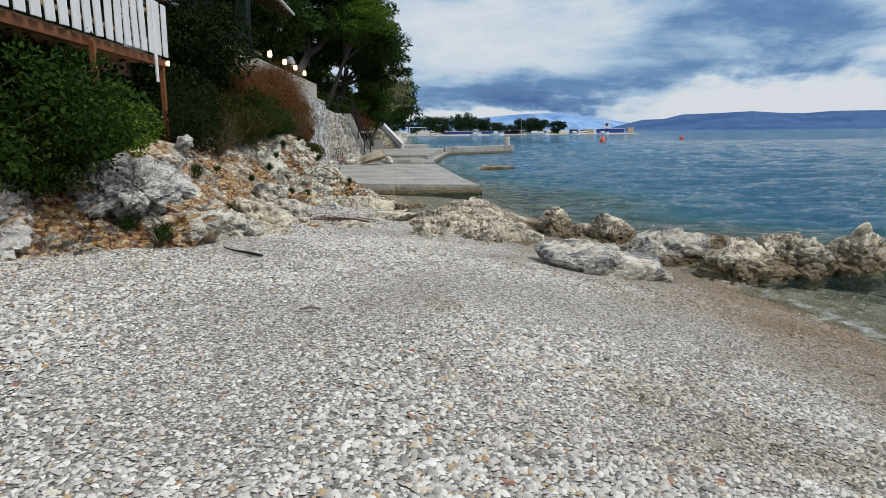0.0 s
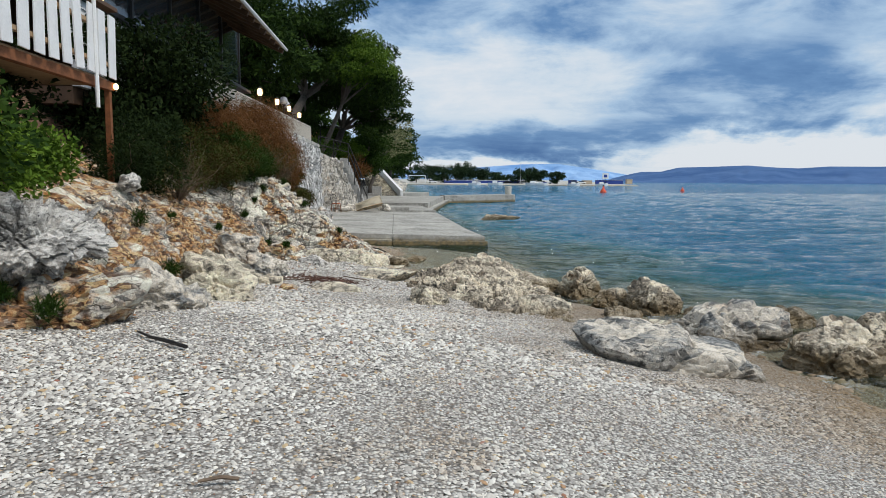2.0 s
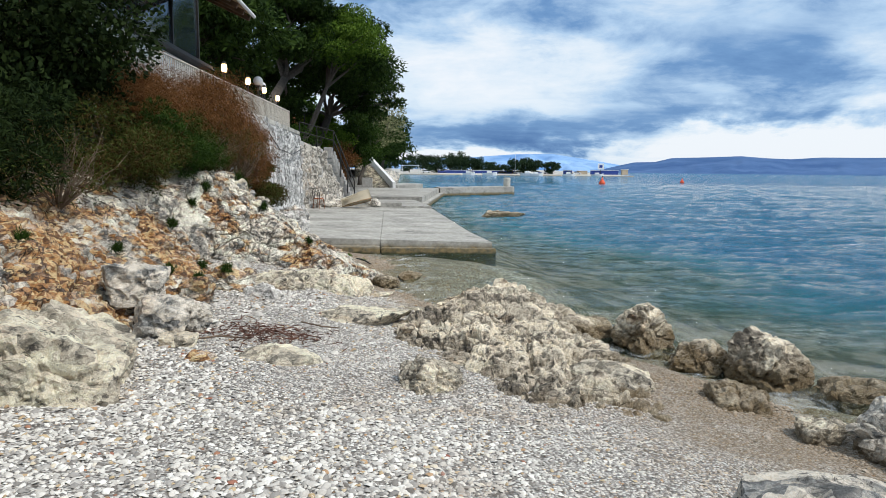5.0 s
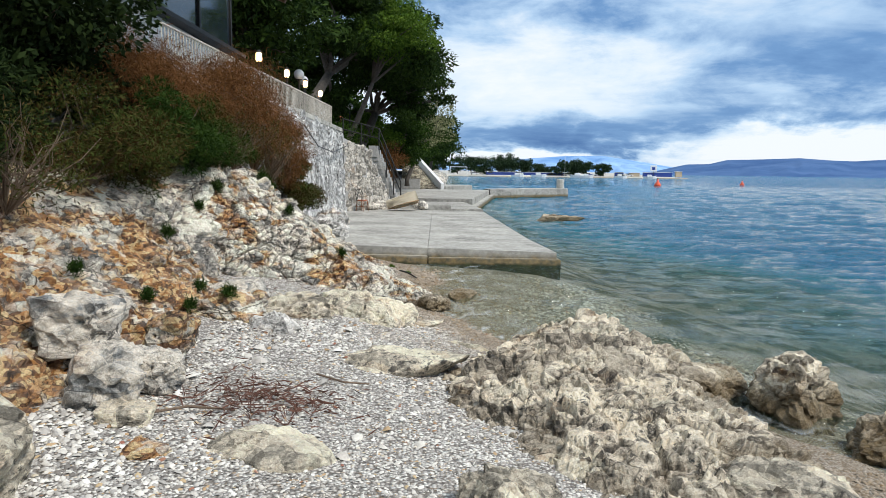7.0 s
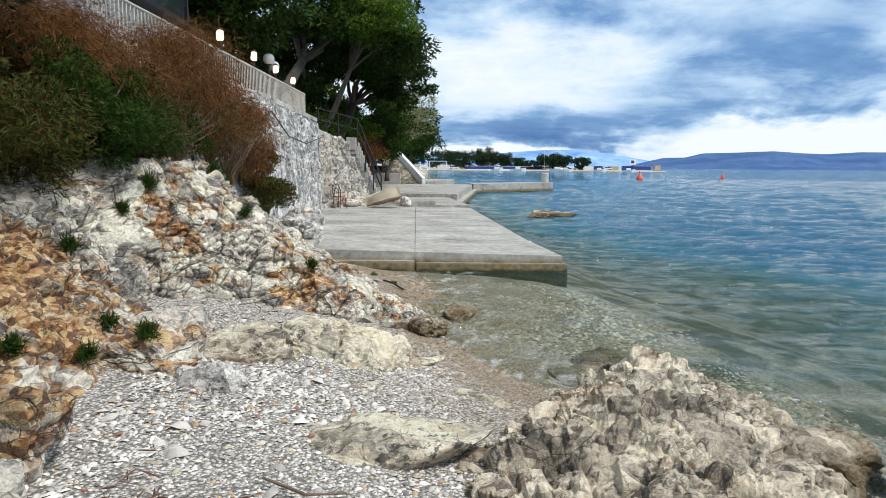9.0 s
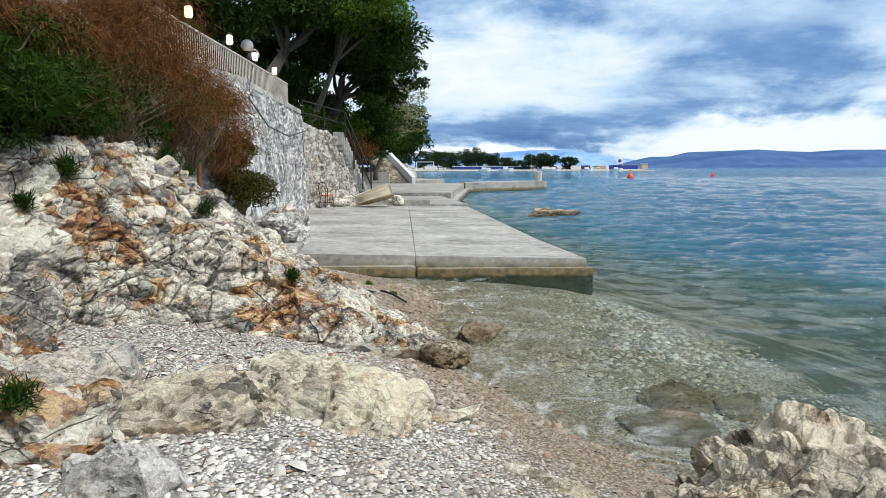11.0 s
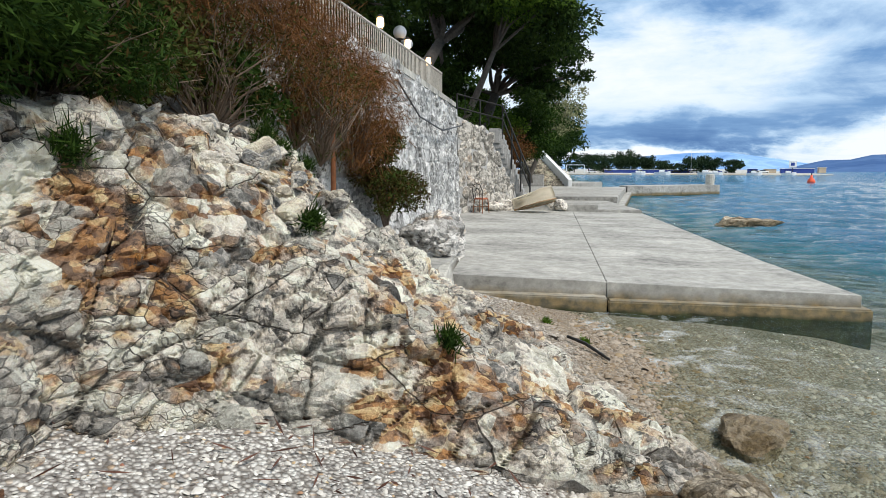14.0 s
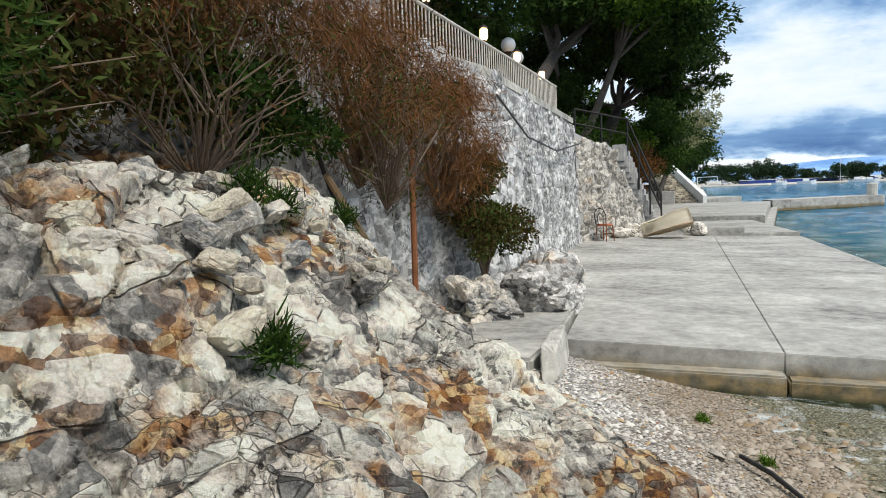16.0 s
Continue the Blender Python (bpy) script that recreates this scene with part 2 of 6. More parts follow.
M_ROCK = rock_material("limestone", 0.22, (0.65, 0.59, 0.505), (0.27, 0.275, 0.27), None, 0.30, 0.45)
M_CLIFF = rock_material("stained_limestone_cliff", 0.84, (0.74, 0.66, 0.56), (0.235, 0.225, 0.205), (13.5, 16.5), 0.22, 1.0)
M_KARST = rock_material("white_karst", 0.42, (0.66, 0.63, 0.59), (0.33, 0.32, 0.30), None, 0.30, 0.4)
M_SHORE = rock_material("shore_limestone", 0.30, (0.69, 0.60, 0.47), (0.25, 0.215, 0.17), None, 0.36, 0.6)
M_CREAM = rock_material("cream_limestone", 0.30, (0.73, 0.63, 0.49), (0.40, 0.36, 0.29), None, 0.20, 0.4)


def pebble_material(name):
    m = Mat(name, 0.75, 0, 0.3)
    c = m.ramp(m.island, [(0.0, (0.15, 0.135, 0.12)), (0.12, (0.30, 0.285, 0.265)), (0.38, (0.49, 0.46, 0.42)), (0.70, (0.62, 0.59, 0.54)),
                          (0.90, (0.72, 0.70, 0.65)), (0.95, (0.46, 0.36, 0.22)), (0.985, (0.40, 0.27, 0.15)), (1.0, (0.26, 0.10, 0.07))])
    z = m.t.nodes.new("ShaderNodeSeparateXYZ")
    m.link(m.pos, z.inputs[0])
    grit = m.math("ADD", m.noise(0.7, 6, 0.65, None, 0.5), m.math("MULTIPLY", z.outputs[0], 0.045))
    c = m.mix(m.math("MULTIPLY", m.step(grit, 0.48, 0.62), 0.75), c, m.ramp(m.island, [(0.0, (0.09, 0.07, 0.05)), (0.45, (0.27, 0.205, 0.145)), (1.0, (0.56, 0.49, 0.40))]))
    damp = m.step(m.math("ADD", z.outputs[2], m.math("MULTIPLY", m.math("SUBTRACT", m.noise(1.2, 4), 0.5), 0.25)), 0.24, 0.08)
    damp = m.math("MULTIPLY", damp, m.step(z.outputs[2], -0.2, -0.02))
    c = m.mix(m.math("MULTIPLY", damp, 0.72), c, (0.20, 0.135, 0.07))
    m.colour(m.mix(0.25, c, m.ramp(m.noise(90.0, 4), [(0.3, (0.3, 0.28, 0.25)), (0.7, (0.7, 0.7, 0.68))]), "OVERLAY"))
    m.bump(m.noise(140.0, 3), 0.2, 0.004)
    return m.m


M_PEBBLE = pebble_material("beach_pebbles")


def beach_material():
    """Pebble bed below and beyond the loose pebbles, and the sea bed."""
    m = Mat("pebble_bed", 0.85, 0, 0.25)
    v = m.voronoi(40.0, "F1", None, "Color")
    d = m.voronoi(40.0)
    sp = m.t.nodes.new("ShaderNodeSeparateColor")
    m.link(v, sp.inputs[0])
    c = m.ramp(sp.outputs[0], [(0.0, (0.20, 0.185, 0.17)), (0.3, (0.44, 0.41, 0.375)), (0.7, (0.61, 0.58, 0.53)), (0.93, (0.70, 0.68, 0.63)), (1.0, (0.44, 0.30, 0.18))])
    # shade in the gaps between pebbles, painted as a dark brown
    c = m.mix(m.math("MULTIPLY", m.step(d, 0.35, 0.7), 0.75), c, (0.10, 0.082, 0.066))
    z = m.t.nodes.new("ShaderNodeSeparateXYZ")
    m.link(m.pos, z.inputs[0])
    damp = m.step(m.math("ADD", z.outputs[2], m.math("MULTIPLY", m.math("SUBTRACT", m.noise(1.2, 4), 0.5), 0.25)), 0.24, 0.08)
    damp = m.math("MULTIPLY", damp, m.step(z.outputs[2], -0.25, 0.0))
    c = m.mix(m.math("MULTIPLY", damp, 0.6), c, (0.21, 0.15, 0.085))
    stone = m.math("MULTIPLY", m.voronoi(3.5, "F1", None, "Color"), m.step(z.outputs[2], 0.0, -0.2))
    c = m.mix(m.math("MULTIPLY", stone, 0.6), c, m.ramp(m.noise(2.5, 4), [(0.35, (0.10, 0.085, 0.05)), (0.6, (0.42, 0.36, 0.26))]))
    weed = m.math("MULTIPLY", m.step(m.noise(0.8, 5, 0.65), 0.47, 0.56), m.step(z.outputs[2], -0.08, -0.30))
    c = m.mix(m.math("MULTIPLY", weed, 0.85), c, (0.055, 0.06, 0.025))
    m.colour(c)
    m.bump(m.math("SUBTRACT", 1.0, d), 0.9, 0.03)
    return m.m


M_BED = beach_material()


def concrete_material(name, c=(0.30, 0.295, 0.27)):
    m = Mat(name, 0.85, 0, 0.3)
    streak = m.noise(0.9, 8, 0.68, m.scaled((0.6, 1.0, 1.0)), 0.8)
    n = m.math("ADD", m.math("MULTIPLY", streak, 0.6), m.math("MULTIPLY", m.noise(7.0, 7, 0.65), 0.4))
    base = m.ramp(n, [(0.36, tuple(v * 0.38 for v in c)), (0.46, tuple(v * 0.8 for v in c)), (0.53, c), (0.66, tuple(v * 1.5 for v in c))])
    z = m.t.nodes.new("ShaderNodeSeparateXYZ")
    m.link(m.pos, z.inputs[0])
    zz = m.math("ADD", z.outputs[2], m.math("MULTIPLY", m.math("SUBTRACT", m.noise(2.5, 5), 0.5), 0.16))
    base = m.mix(m.math("MULTIPLY", m.step(zz, 0.27, 0.13), 0.85), base, m.ramp(m.noise(9.0, 5), [(0.35, (0.06, 0.05, 0.02)), (0.65, (0.24, 0.16, 0.055))]))
    base = m.mix(m.math("MULTIPLY", m.step(zz, 0.06, 0.0), 0.9), base, m.ramp(m.noise(6.0, 5), [(0.35, (0.012, 0.018, 0.008)), (0.65, (0.05, 0.06, 0.02))]))
    base = m.mix(m.math("MULTIPLY", m.step(m.noise(55.0, 4, 0.7), 0.58, 0.7), 0.4), base, (0.10, 0.095, 0.08))
    m.colour(base).bump(m.noise(30.0, 7, 0.7), 0.45, 0.012)
    return m.m


M_CONC = concrete_material("weathered_concrete", (0.37, 0.355, 0.32))
M_CONC2 = concrete_material("pale_concrete", (0.44, 0.42, 0.37))
M_WHITESTONE = rock_material("whitewashed_stone", 0.04, (0.70, 0.68, 0.65), (0.48, 0.475, 0.46), None, 0.30, 0.25, 0.022)
M_DRYSTONE = rock_material("dry_wall_stone", 0.25, (0.64, 0.59, 0.52), (0.40, 0.37, 0.32), None, 0.30, 0.25, 0.03)
M_MORTAR = plain("grey_mortar", (0.34, 0.33, 0.31), 0.9, 0, 0.4, 5, 40, 0.5)
M_SOIL = plain("red_brown_soil", (0.13, 0.075, 0.045), 0.95, 0, 0.55, 3, 25, 0.8)
M_RUST = plain("rusty_steel", (0.22, 0.085, 0.035), 0.8, 0.3, 0.5, 9, 70, 0.4)
M_WHITEPAINT = plain("flaking_white_paint", (0.72, 0.72, 0.72), 0.6, 0, 0.12, 3, 40, 0.2)
M_CREAMPAINT = plain("cream_railing_paint", (0.56, 0.52, 0.45), 0.55, 0, 0.15, 3, 40, 0.15)
M_DARKSTEEL = plain("dark_steel", (0.03, 0.028, 0.026), 0.55, 0.4, 0.3, 8, 60, 0.2)
M_WOOD = plain("brown_timber", (0.10, 0.055, 0.03), 0.75, 0, 0.4, 5, 50, 0.4)
M_PALEWOOD = plain("weathered_timber", (0.34, 0.23, 0.13), 0.8, 0, 0.3, 7, 60, 0.4)
M_BARK = plain("grey_bark", (0.085, 0.072, 0.06), 0.95, 0, 0.5, 8, 40, 1.0)
M_TWIG = plain("dry_twigs", (0.14, 0.10, 0.07), 0.95, 0, 0.4, 12, 60, 0.4)
M_ROOF = plain("terracotta_roof", (0.42, 0.13, 0.06), 0.8, 0, 0.3, 4, 30, 0.4)
M_BLACK = plain("black_plastic", (0.015, 0.015, 0.016), 0.5, 0, 0.3, 8, 60, 0.1)
M_CHAIRRED = plain("faded_red_plastic", (0.36, 0.10, 0.045), 0.5, 0, 0.2, 6, 60, 0.15)
M_BOAT = plain("cream_boat_hull", (0.62, 0.55, 0.42), 0.5, 0, 0.15, 3, 40, 0.2)
M_BUOY = plain("orange_buoy", (0.75, 0.10, 0.04), 0.5, 0, 0.15, 5, 40, 0.1)
M_BLUE = plain("blue_hoarding", (0.02, 0.05, 0.25), 0.6, 0, 0.2, 0.5, 5, 0.1)
M_BEIGE = plain("beige_hut", (0.45, 0.36, 0.26), 0.8, 0, 0.2, 0.5, 5, 0.1)


def leaf_material(name, c, c2, trans=0.12):
    m = Mat(name, 0.75, 0, 0.08)
    f = m.math("ADD", m.math("MULTIPLY", m.island, 0.55), m.math("MULTIPLY", m.noise(1.6, 4), 0.45))
    col = m.ramp(f, [(0.2, c), (0.8, c2)])
    m.colour(col)
    tr = m.t.nodes.new("ShaderNodeBsdfTranslucent")
    m.link(col, tr.inputs[0])
    mx = m.t.nodes.new("ShaderNodeMixShader")
    mx.inputs[0].default_value = trans
    m.link(m.b.outputs[0], mx.inputs[1])
    m.link(tr.outputs[0], mx.inputs[2])
    m.link(mx.outputs[0], m.t.nodes["Material Output"].inputs[0])
    return m.m


M_PINE = leaf_material("pine_needles", (0.009, 0.022, 0.006), (0.042, 0.075, 0.012))
M_LIME = leaf_material("fresh_green_leaves", (0.040, 0.085, 0.010), (0.13, 0.21, 0.024))
M_BUSH = leaf_material("bush_leaves", (0.010, 0.028, 0.005), (0.040, 0.074, 0.010))
M_LAUREL = leaf_material("dark_laurel_leaves", (0.006, 0.014, 0.004), (0.022, 0.036, 0.008))
M_TAMARISK = leaf_material("brown_tamarisk_fronds", (0.055, 0.024, 0.009), (0.25, 0.115, 0.040))
M_DRYBUSH = leaf_material("shrub_leaves_browning", (0.060, 0.026, 0.010), (0.045, 0.075, 0.014))
M_GREYGREEN = leaf_material("pale_spring_leaves", (0.16, 0.17, 0.08), (0.30, 0.30, 0.16))
M_FAR = leaf_material("far_wood_leaves", (0.016, 0.034, 0.018), (0.04, 0.065, 0.026))


def glass_material(name, tint=(0.045, 0.06, 0.075)):
    m = Mat(name, 0.06, 0, 0.8)
    m.colour(tint)
    m.b.inputs["Alpha"].default_value = 0.82
    return m.m


M_GLASS = glass_material("dark_terrace_glass")


def lamp_material(name, c, strength):
    m = Mat(name, 0.5)
    m.colour((0.8, 0.8, 0.78))
    m.b.inputs["Emission Color"].default_value = (*c, 1)
    m.b.inputs["Emission Strength"].default_value = strength
    return m.m


M_LAMP = lamp_material("lit_lantern", (1.0, 0.60, 0.25), 5.0)
M_GLOBE = plain("opal_globe", (0.75, 0.75, 0.75), 0.25, 0, 0.05, 4, 40, 0.02)


def water_material():
    """Sea water: reflecting surface, clear over the shallows, teal and blue over deep water."""
    m = Mat("sea_water", 0.07, 0, 0.45)
    m.b.inputs["IOR"].default_value = 1.333
    at = m.t.nodes.new("ShaderNodeAttribute")
    at.attribute_name = "depth"
    d = m.math("ADD", at.outputs["Fac"], m.math("MULTIPLY", m.math("SUBTRACT", m.noise(0.35, 5, 0.6, None, 0.5), 0.5), 0.9))
    m.colour(m.ramp(d, [(0.0, (0.07, 0.17, 0.14)), (0.3, (0.020, 0.135, 0.140)), (0.65, (0.012, 0.150, 0.215)), (1.0, (0.012, 0.145, 0.265))]))
    al = m.ramp(at.outputs["Fac"], [(0.0, (0.03,) * 3), (0.10, (0.17,) * 3), (0.26, (0.58,) * 3), (0.6, (0.96,) * 3)])
    tr = m.t.nodes.new("ShaderNodeBsdfTransparent")
    tr.inputs[0].default_value = (0.82, 0.93, 0.88, 1)
    gl = m.t.nodes.new("ShaderNodeBsdfGlossy")
    gl.inputs["Roughness"].default_value = 0.05
    fr = m.t.nodes.new("ShaderNodeFresnel")
    fr.inputs["IOR"].default_value = 1.333
    w1 = m.noise(1.0, 8, 0.66, m.scaled((0.8, 1.5, 1.0)), 0.4)
    w2 = m.noise(3.4, 6, 0.65, m.scaled((0.6, 1.4, 1.0)), 0.5)
    w3 = m.noise(0.33, 4, 0.6, m.scaled((0.6, 1.6, 1.0)), 0.6)
    bn = m.t.nodes.new("ShaderNodeBump")
    bn.inputs["Strength"].default_value, bn.inputs["Distance"].default_value = 1.0, 0.7
    m.link(m.math("ADD", m.math("ADD", w1, m.math("MULTIPLY", w2, 0.5)), m.math("MULTIPLY", w3, 1.3)), bn.inputs["Height"])
    for n in (m.b, gl, fr):
        m.link(bn.outputs[0], n.inputs["Normal"])
    foam = m.math("MULTIPLY", m.step(m.noise(2.2, 8, 0.7, m.scaled((0.6, 1.5, 1)), 1.2), 0.61, 0.68), m.step(m.noise(0.10, 3, 0.5), 0.50, 0.62))
    wash = m.math("MULTIPLY", m.step(at.outputs["Fac"], 0.050, 0.008), m.step(m.noise(2.6, 8, 0.7, None, 0.8), 0.50, 0.68))
    foam = m.math("MAXIMUM", foam, wash)
    clear = m.t.nodes.new("ShaderNodeMixShader")
    m.link(fr.outputs[0], clear.inputs[0])
    m.link(tr.outputs[0], clear.inputs[1])
    m.link(gl.outputs[0], clear.inputs[2])
    mx = m.t.nodes.new("ShaderNodeMixShader")
    m.link(al, mx.inputs[0])
    m.link(clear.outputs[0], mx.inputs[1])
    m.link(m.b.outputs[0], mx.inputs[2])
    fd = m.t.nodes.new("ShaderNodeBsdfDiffuse")
    fd.inputs[0].default_value = (0.75, 0.78, 0.78, 1)
    mf = m.t.nodes.new("ShaderNodeMixShader")
    m.link(m.math("MULTIPLY", foam, 0.55), mf.inputs[0])
    m.link(mx.outputs[0], mf.inputs[1])
    m.link(fd.outputs[0], mf.inputs[2])
    m.link(mf.outputs[0], m.t.nodes["Material Output"].inputs[0])
    return m.m


M_WATER = water_material()


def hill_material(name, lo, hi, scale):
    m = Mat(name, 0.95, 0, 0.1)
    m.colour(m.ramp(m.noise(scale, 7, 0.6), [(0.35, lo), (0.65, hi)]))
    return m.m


# the blue of distance haze is painted into both hill colours
M_HILL = hill_material("island_painted_haze", (0.035, 0.085, 0.21), (0.075, 0.14, 0.28), 0.006)
M_RANGE = hill_material("far_range_painted_haze", (0.11, 0.24, 0.48), (0.30, 0.45, 0.66), 0.003)


# ---- mesh helpers ----
def dress(ob, mat, smooth=False):
    ob.data.materials.append(mat)
    ob.data.polygons.foreach_set("use_smooth", [smooth] * len(ob.data.polygons))
    return ob


def from_np(name, verts, faces, mat, parent=None, smooth=False):
    me = bpy.data.meshes.new(name)
    verts, faces = np.asarray(verts, float), np.asarray(faces, int)
    k = faces.shape[1]
    me.vertices.add(len(verts))
    me.vertices.foreach_set("co", verts.ravel())
    me.loops.add(len(faces) * k)
    me.loops.foreach_set("vertex_index", faces.ravel())
    me.polygons.add(len(faces))
    me.polygons.foreach_set("loop_start", np.arange(len(faces)) * k)
    me.update(calc_edges=True)
    ob = new(name, me)
    ob.parent = parent
    return dress(ob, mat, smooth)


def part(name, bm, mat, parent=None, label="", smooth=False):
    me = bpy.data.meshes.new(name)
    bm.to_mesh(me)
    bm.free()
    ob = new(name, me)
    ob.parent = parent
    if label:
        ob["label"] = label
    return dress(ob, mat, smooth)


def thing(name, m, label, category, group="", kind=""):
    ob = new(name)
    ob.matrix_basis = m
    return tagged(ob, label, category, group, kind)


def grid_faces(nu, nv):
    i, j = np.meshgrid(np.arange(nu - 1), np.arange(nv - 1), indexing="ij")
    a = (i * nv + j).ravel()
    return np.stack([a, a + nv, a + nv + 1, a + 1], 1)


def box(bm, lo, hi, bevel=0.0, m=None):
    lo, hi = Vector(lo), Vector(hi)
    r = bmesh.ops.create_cube(bm, size=1, matrix=(m or Matrix()) @ Matrix.LocRotScale((lo + hi) / 2, None, hi - lo))
    if bevel:
        es = list({e for v in r["verts"] for e in v.link_edges})
        bmesh.ops.bevel(bm, geom=es, offset=bevel, segments=2, affect="EDGES", profile=0.6)
    return bm


def boxed(lo, hi, bevel=0.0):
    return box(bmesh.new(), lo, hi, bevel)


def tube(bm, pts, radii, n=8, cap=True):
    """A tapered, bent tube through pts."""
    pts = [Vector(p) for p in pts]
    rings, side = [], None
    for i, p in enumerate(pts):
        d = (pts[min(i + 1, len(pts) - 1)] - pts[max(i - 1, 0)]).normalized()
        side = (side if side else Vector((0.3, 0.9, 0.2))).cross(d).normalized().cross(d) * -1 if side else d.orthogonal().normalized()
        side = (side - d * side.dot(d)).normalized()
        up = d.cross(side)
        r = radii[i] if hasattr(radii, "__len__") else radii
        rings.append([bm.verts.new(p + (side * math.cos(a) + up * math.sin(a)) * r) for a in (2 * math.pi * k / n for k in range(n))])
    for a, b in zip(rings, rings[1:]):
        for k in range(n):
            bm.faces.new((a[k], a[(k + 1) % n], b[(k + 1) % n], b[k]))
    if cap:
        bm.faces.new(list(reversed(rings[0])))
        bm.faces.new(rings[-1])
    return bm


def tubed(pts, radii, n=8):
    return tube(bmesh.new(), pts, radii, n)


def lathe(bm, prof, n=16, at=(0, 0, 0)):
    at = Vector(at)
    rings = [[bm.verts.new(at + Vector((r * math.cos(a), r * math.sin(a), z))) for a in (2 * math.pi * k / n for k in range(n))] for r, z in prof]
    for a, b in zip(rings, rings[1:]):
        for k in range(n):
            bm.faces.new((a[k], a[(k + 1) % n], b[(k + 1) % n], b[k]))
    bm.faces.new(list(reversed(rings[0])))
    bm.faces.new(rings[-1])
    return bm


def lathed(prof, n=16, at=(0, 0, 0)):
    return lathe(bmesh.new(), prof, n, at)


# ---- broken-rock noise ----
def hash01(i, k):
    i = i.astype(np.int64)
    h = (i[..., 0] * 73856093) ^ (i[..., 1] * 19349663) ^ (i[..., 2] * 83492791) ^ np.int64(k * 2654435)
    h = (h ^ (h >> 13)) * 1274126177 & 0x7FFFFFFF
    h = (h ^ (h >> 15)) * 668265263 & 0x7FFFFFFF
    return (h % 100003) / 100003.0


def vnoise(P, seed=0):
    """Smooth value noise, -1 to 1."""
    i = np.floor(P)
    f = P - i
    f = f * f * (3 - 2 * f)
    out = 0
    for c in range(8):
        o = np.array([c & 1, c >> 1 & 1, c >> 2 & 1])
        w = np.prod(np.where(o, f, 1 - f), axis=-1)
        out = out + w * hash01(i + o, seed)
    return out * 2 - 1


def fbm(P, octaves=4, seed=0):
    return sum(vnoise(P * 2 ** k, seed + k) * 0.5 ** k for k in range(octaves))


def fracture(P, seed=0):
    """Tilted facets, one to a cell, with sunk joints: about -1 to 1."""
    i = np.floor(P)
    f1, f2 = np.full(len(P), 9.0), np.full(len(P), 9.0)
    val, rand = np.zeros(len(P)), np.zeros(len(P))
    for dx in (-1, 0, 1):
        for dy in (-1, 0, 1):
            for dz in (-1, 0, 1):
                c = i + np.array([dx, dy, dz])
                s = np.stack([hash01(c, seed + k) for k in (1, 2, 3)], -1)
                v = P - (c + s)
                d = np.sqrt((v * v).sum(-1))
                tilt = np.stack([hash01(c, seed + k) - 0.5 for k in (4, 5, 6)], -1)
                q = (v * tilt).sum(-1) * 1.15 + (hash01(c, seed + 7) - 0.5) * 1.0
                near = d < f1
                f2 = np.where(near, f1, np.minimum(f2, d))
                val = np.where(near, q, val)
                rand = np.where(near, hash01(c, seed + 8), rand)
                f1 = np.where(near, d, f1)
    joint = np.clip(1 - (f2 - f1) / 0.12, 0, 1)
    return val - 0.65 * joint, joint, rand


BLOCKS = {}


def mark_blocks(ob):
    """Give the rock its blocks' tone and its joints, for the material."""
    for key in ("tone", "joint"):
        ob.data.attributes.new(key, "FLOAT", "POINT").data.foreach_set("value", BLOCKS[key])
    return ob


DIP = np.array(Matrix.Rotation(radians(38), 3, "Y") @ Matrix.Rotation(radians(-20), 3, "X"))


def rocky(P, N, amp, size, seed, small=0.35, layers=0.0, aspect=(1.0, 1.0, 1.35)):
    """Move P along N as broken rock with pieces of about that size."""
    W = P + 0.09 * size * np.stack([fbm(P / size + 11 * k, 3, seed + 20 + k) for k in range(3)], -1)
    Q = (W / size) @ DIP.T * np.array(aspect)
    d1, j1, r1 = fracture(Q, seed)
    d2, j2, r2 = fracture(Q * 2.7 + 5, seed + 9)
    d3, j3, r3 = fracture(Q * 6.1, seed + 17)
    d = amp * (d1 + 0.12) + amp * small * (d2 + 0.12) + amp * small * 0.5 * (d3 + 0.1)
    BLOCKS["tone"] = 0.1 + 0.9 * np.clip(0.35 * r1 + 0.4 * r2 + 0.25 * r3, 0, 1)
    BLOCKS["joint"] = np.maximum(j1, np.maximum(j2 * 0.9, j3 * 0.6))
    d += amp * 0.16 * fbm(P / size * 9, 3, seed + 31)
    if layers:
        s = (W[:, 2] + 0.35 * W[:, 0] + 0.2 * W[:, 1]) / 0.09
        d += layers * (np.abs((s % 1) - 0.5) * 2 - 0.5) * (0.5 + 0.5 * vnoise(W * 2.2, seed + 40))
    return P + N * d[:, None]


def normals_of(P, nu, nv):
    G = P.reshape(nu, nv, 3)
    n = np.cross(np.gradient(G, axis=0), np.gradient(G, axis=1))
    n /= np.linalg.norm(n, axis=-1, keepdims=True) + 1e-9
    return n.reshape(-1, 3)


SPHERES = {}


def unit_sphere(level):
    if level not in SPHERES:
        bm = bmesh.new()
        bmesh.ops.create_icosphere(bm, subdivisions=level, radius=1)
        SPHERES[level] = (np.array([v.co[:] for v in bm.verts]), np.array([[v.index for v in f.verts] for f in bm.faces]))
        bm.free()
    return SPHERES[level]


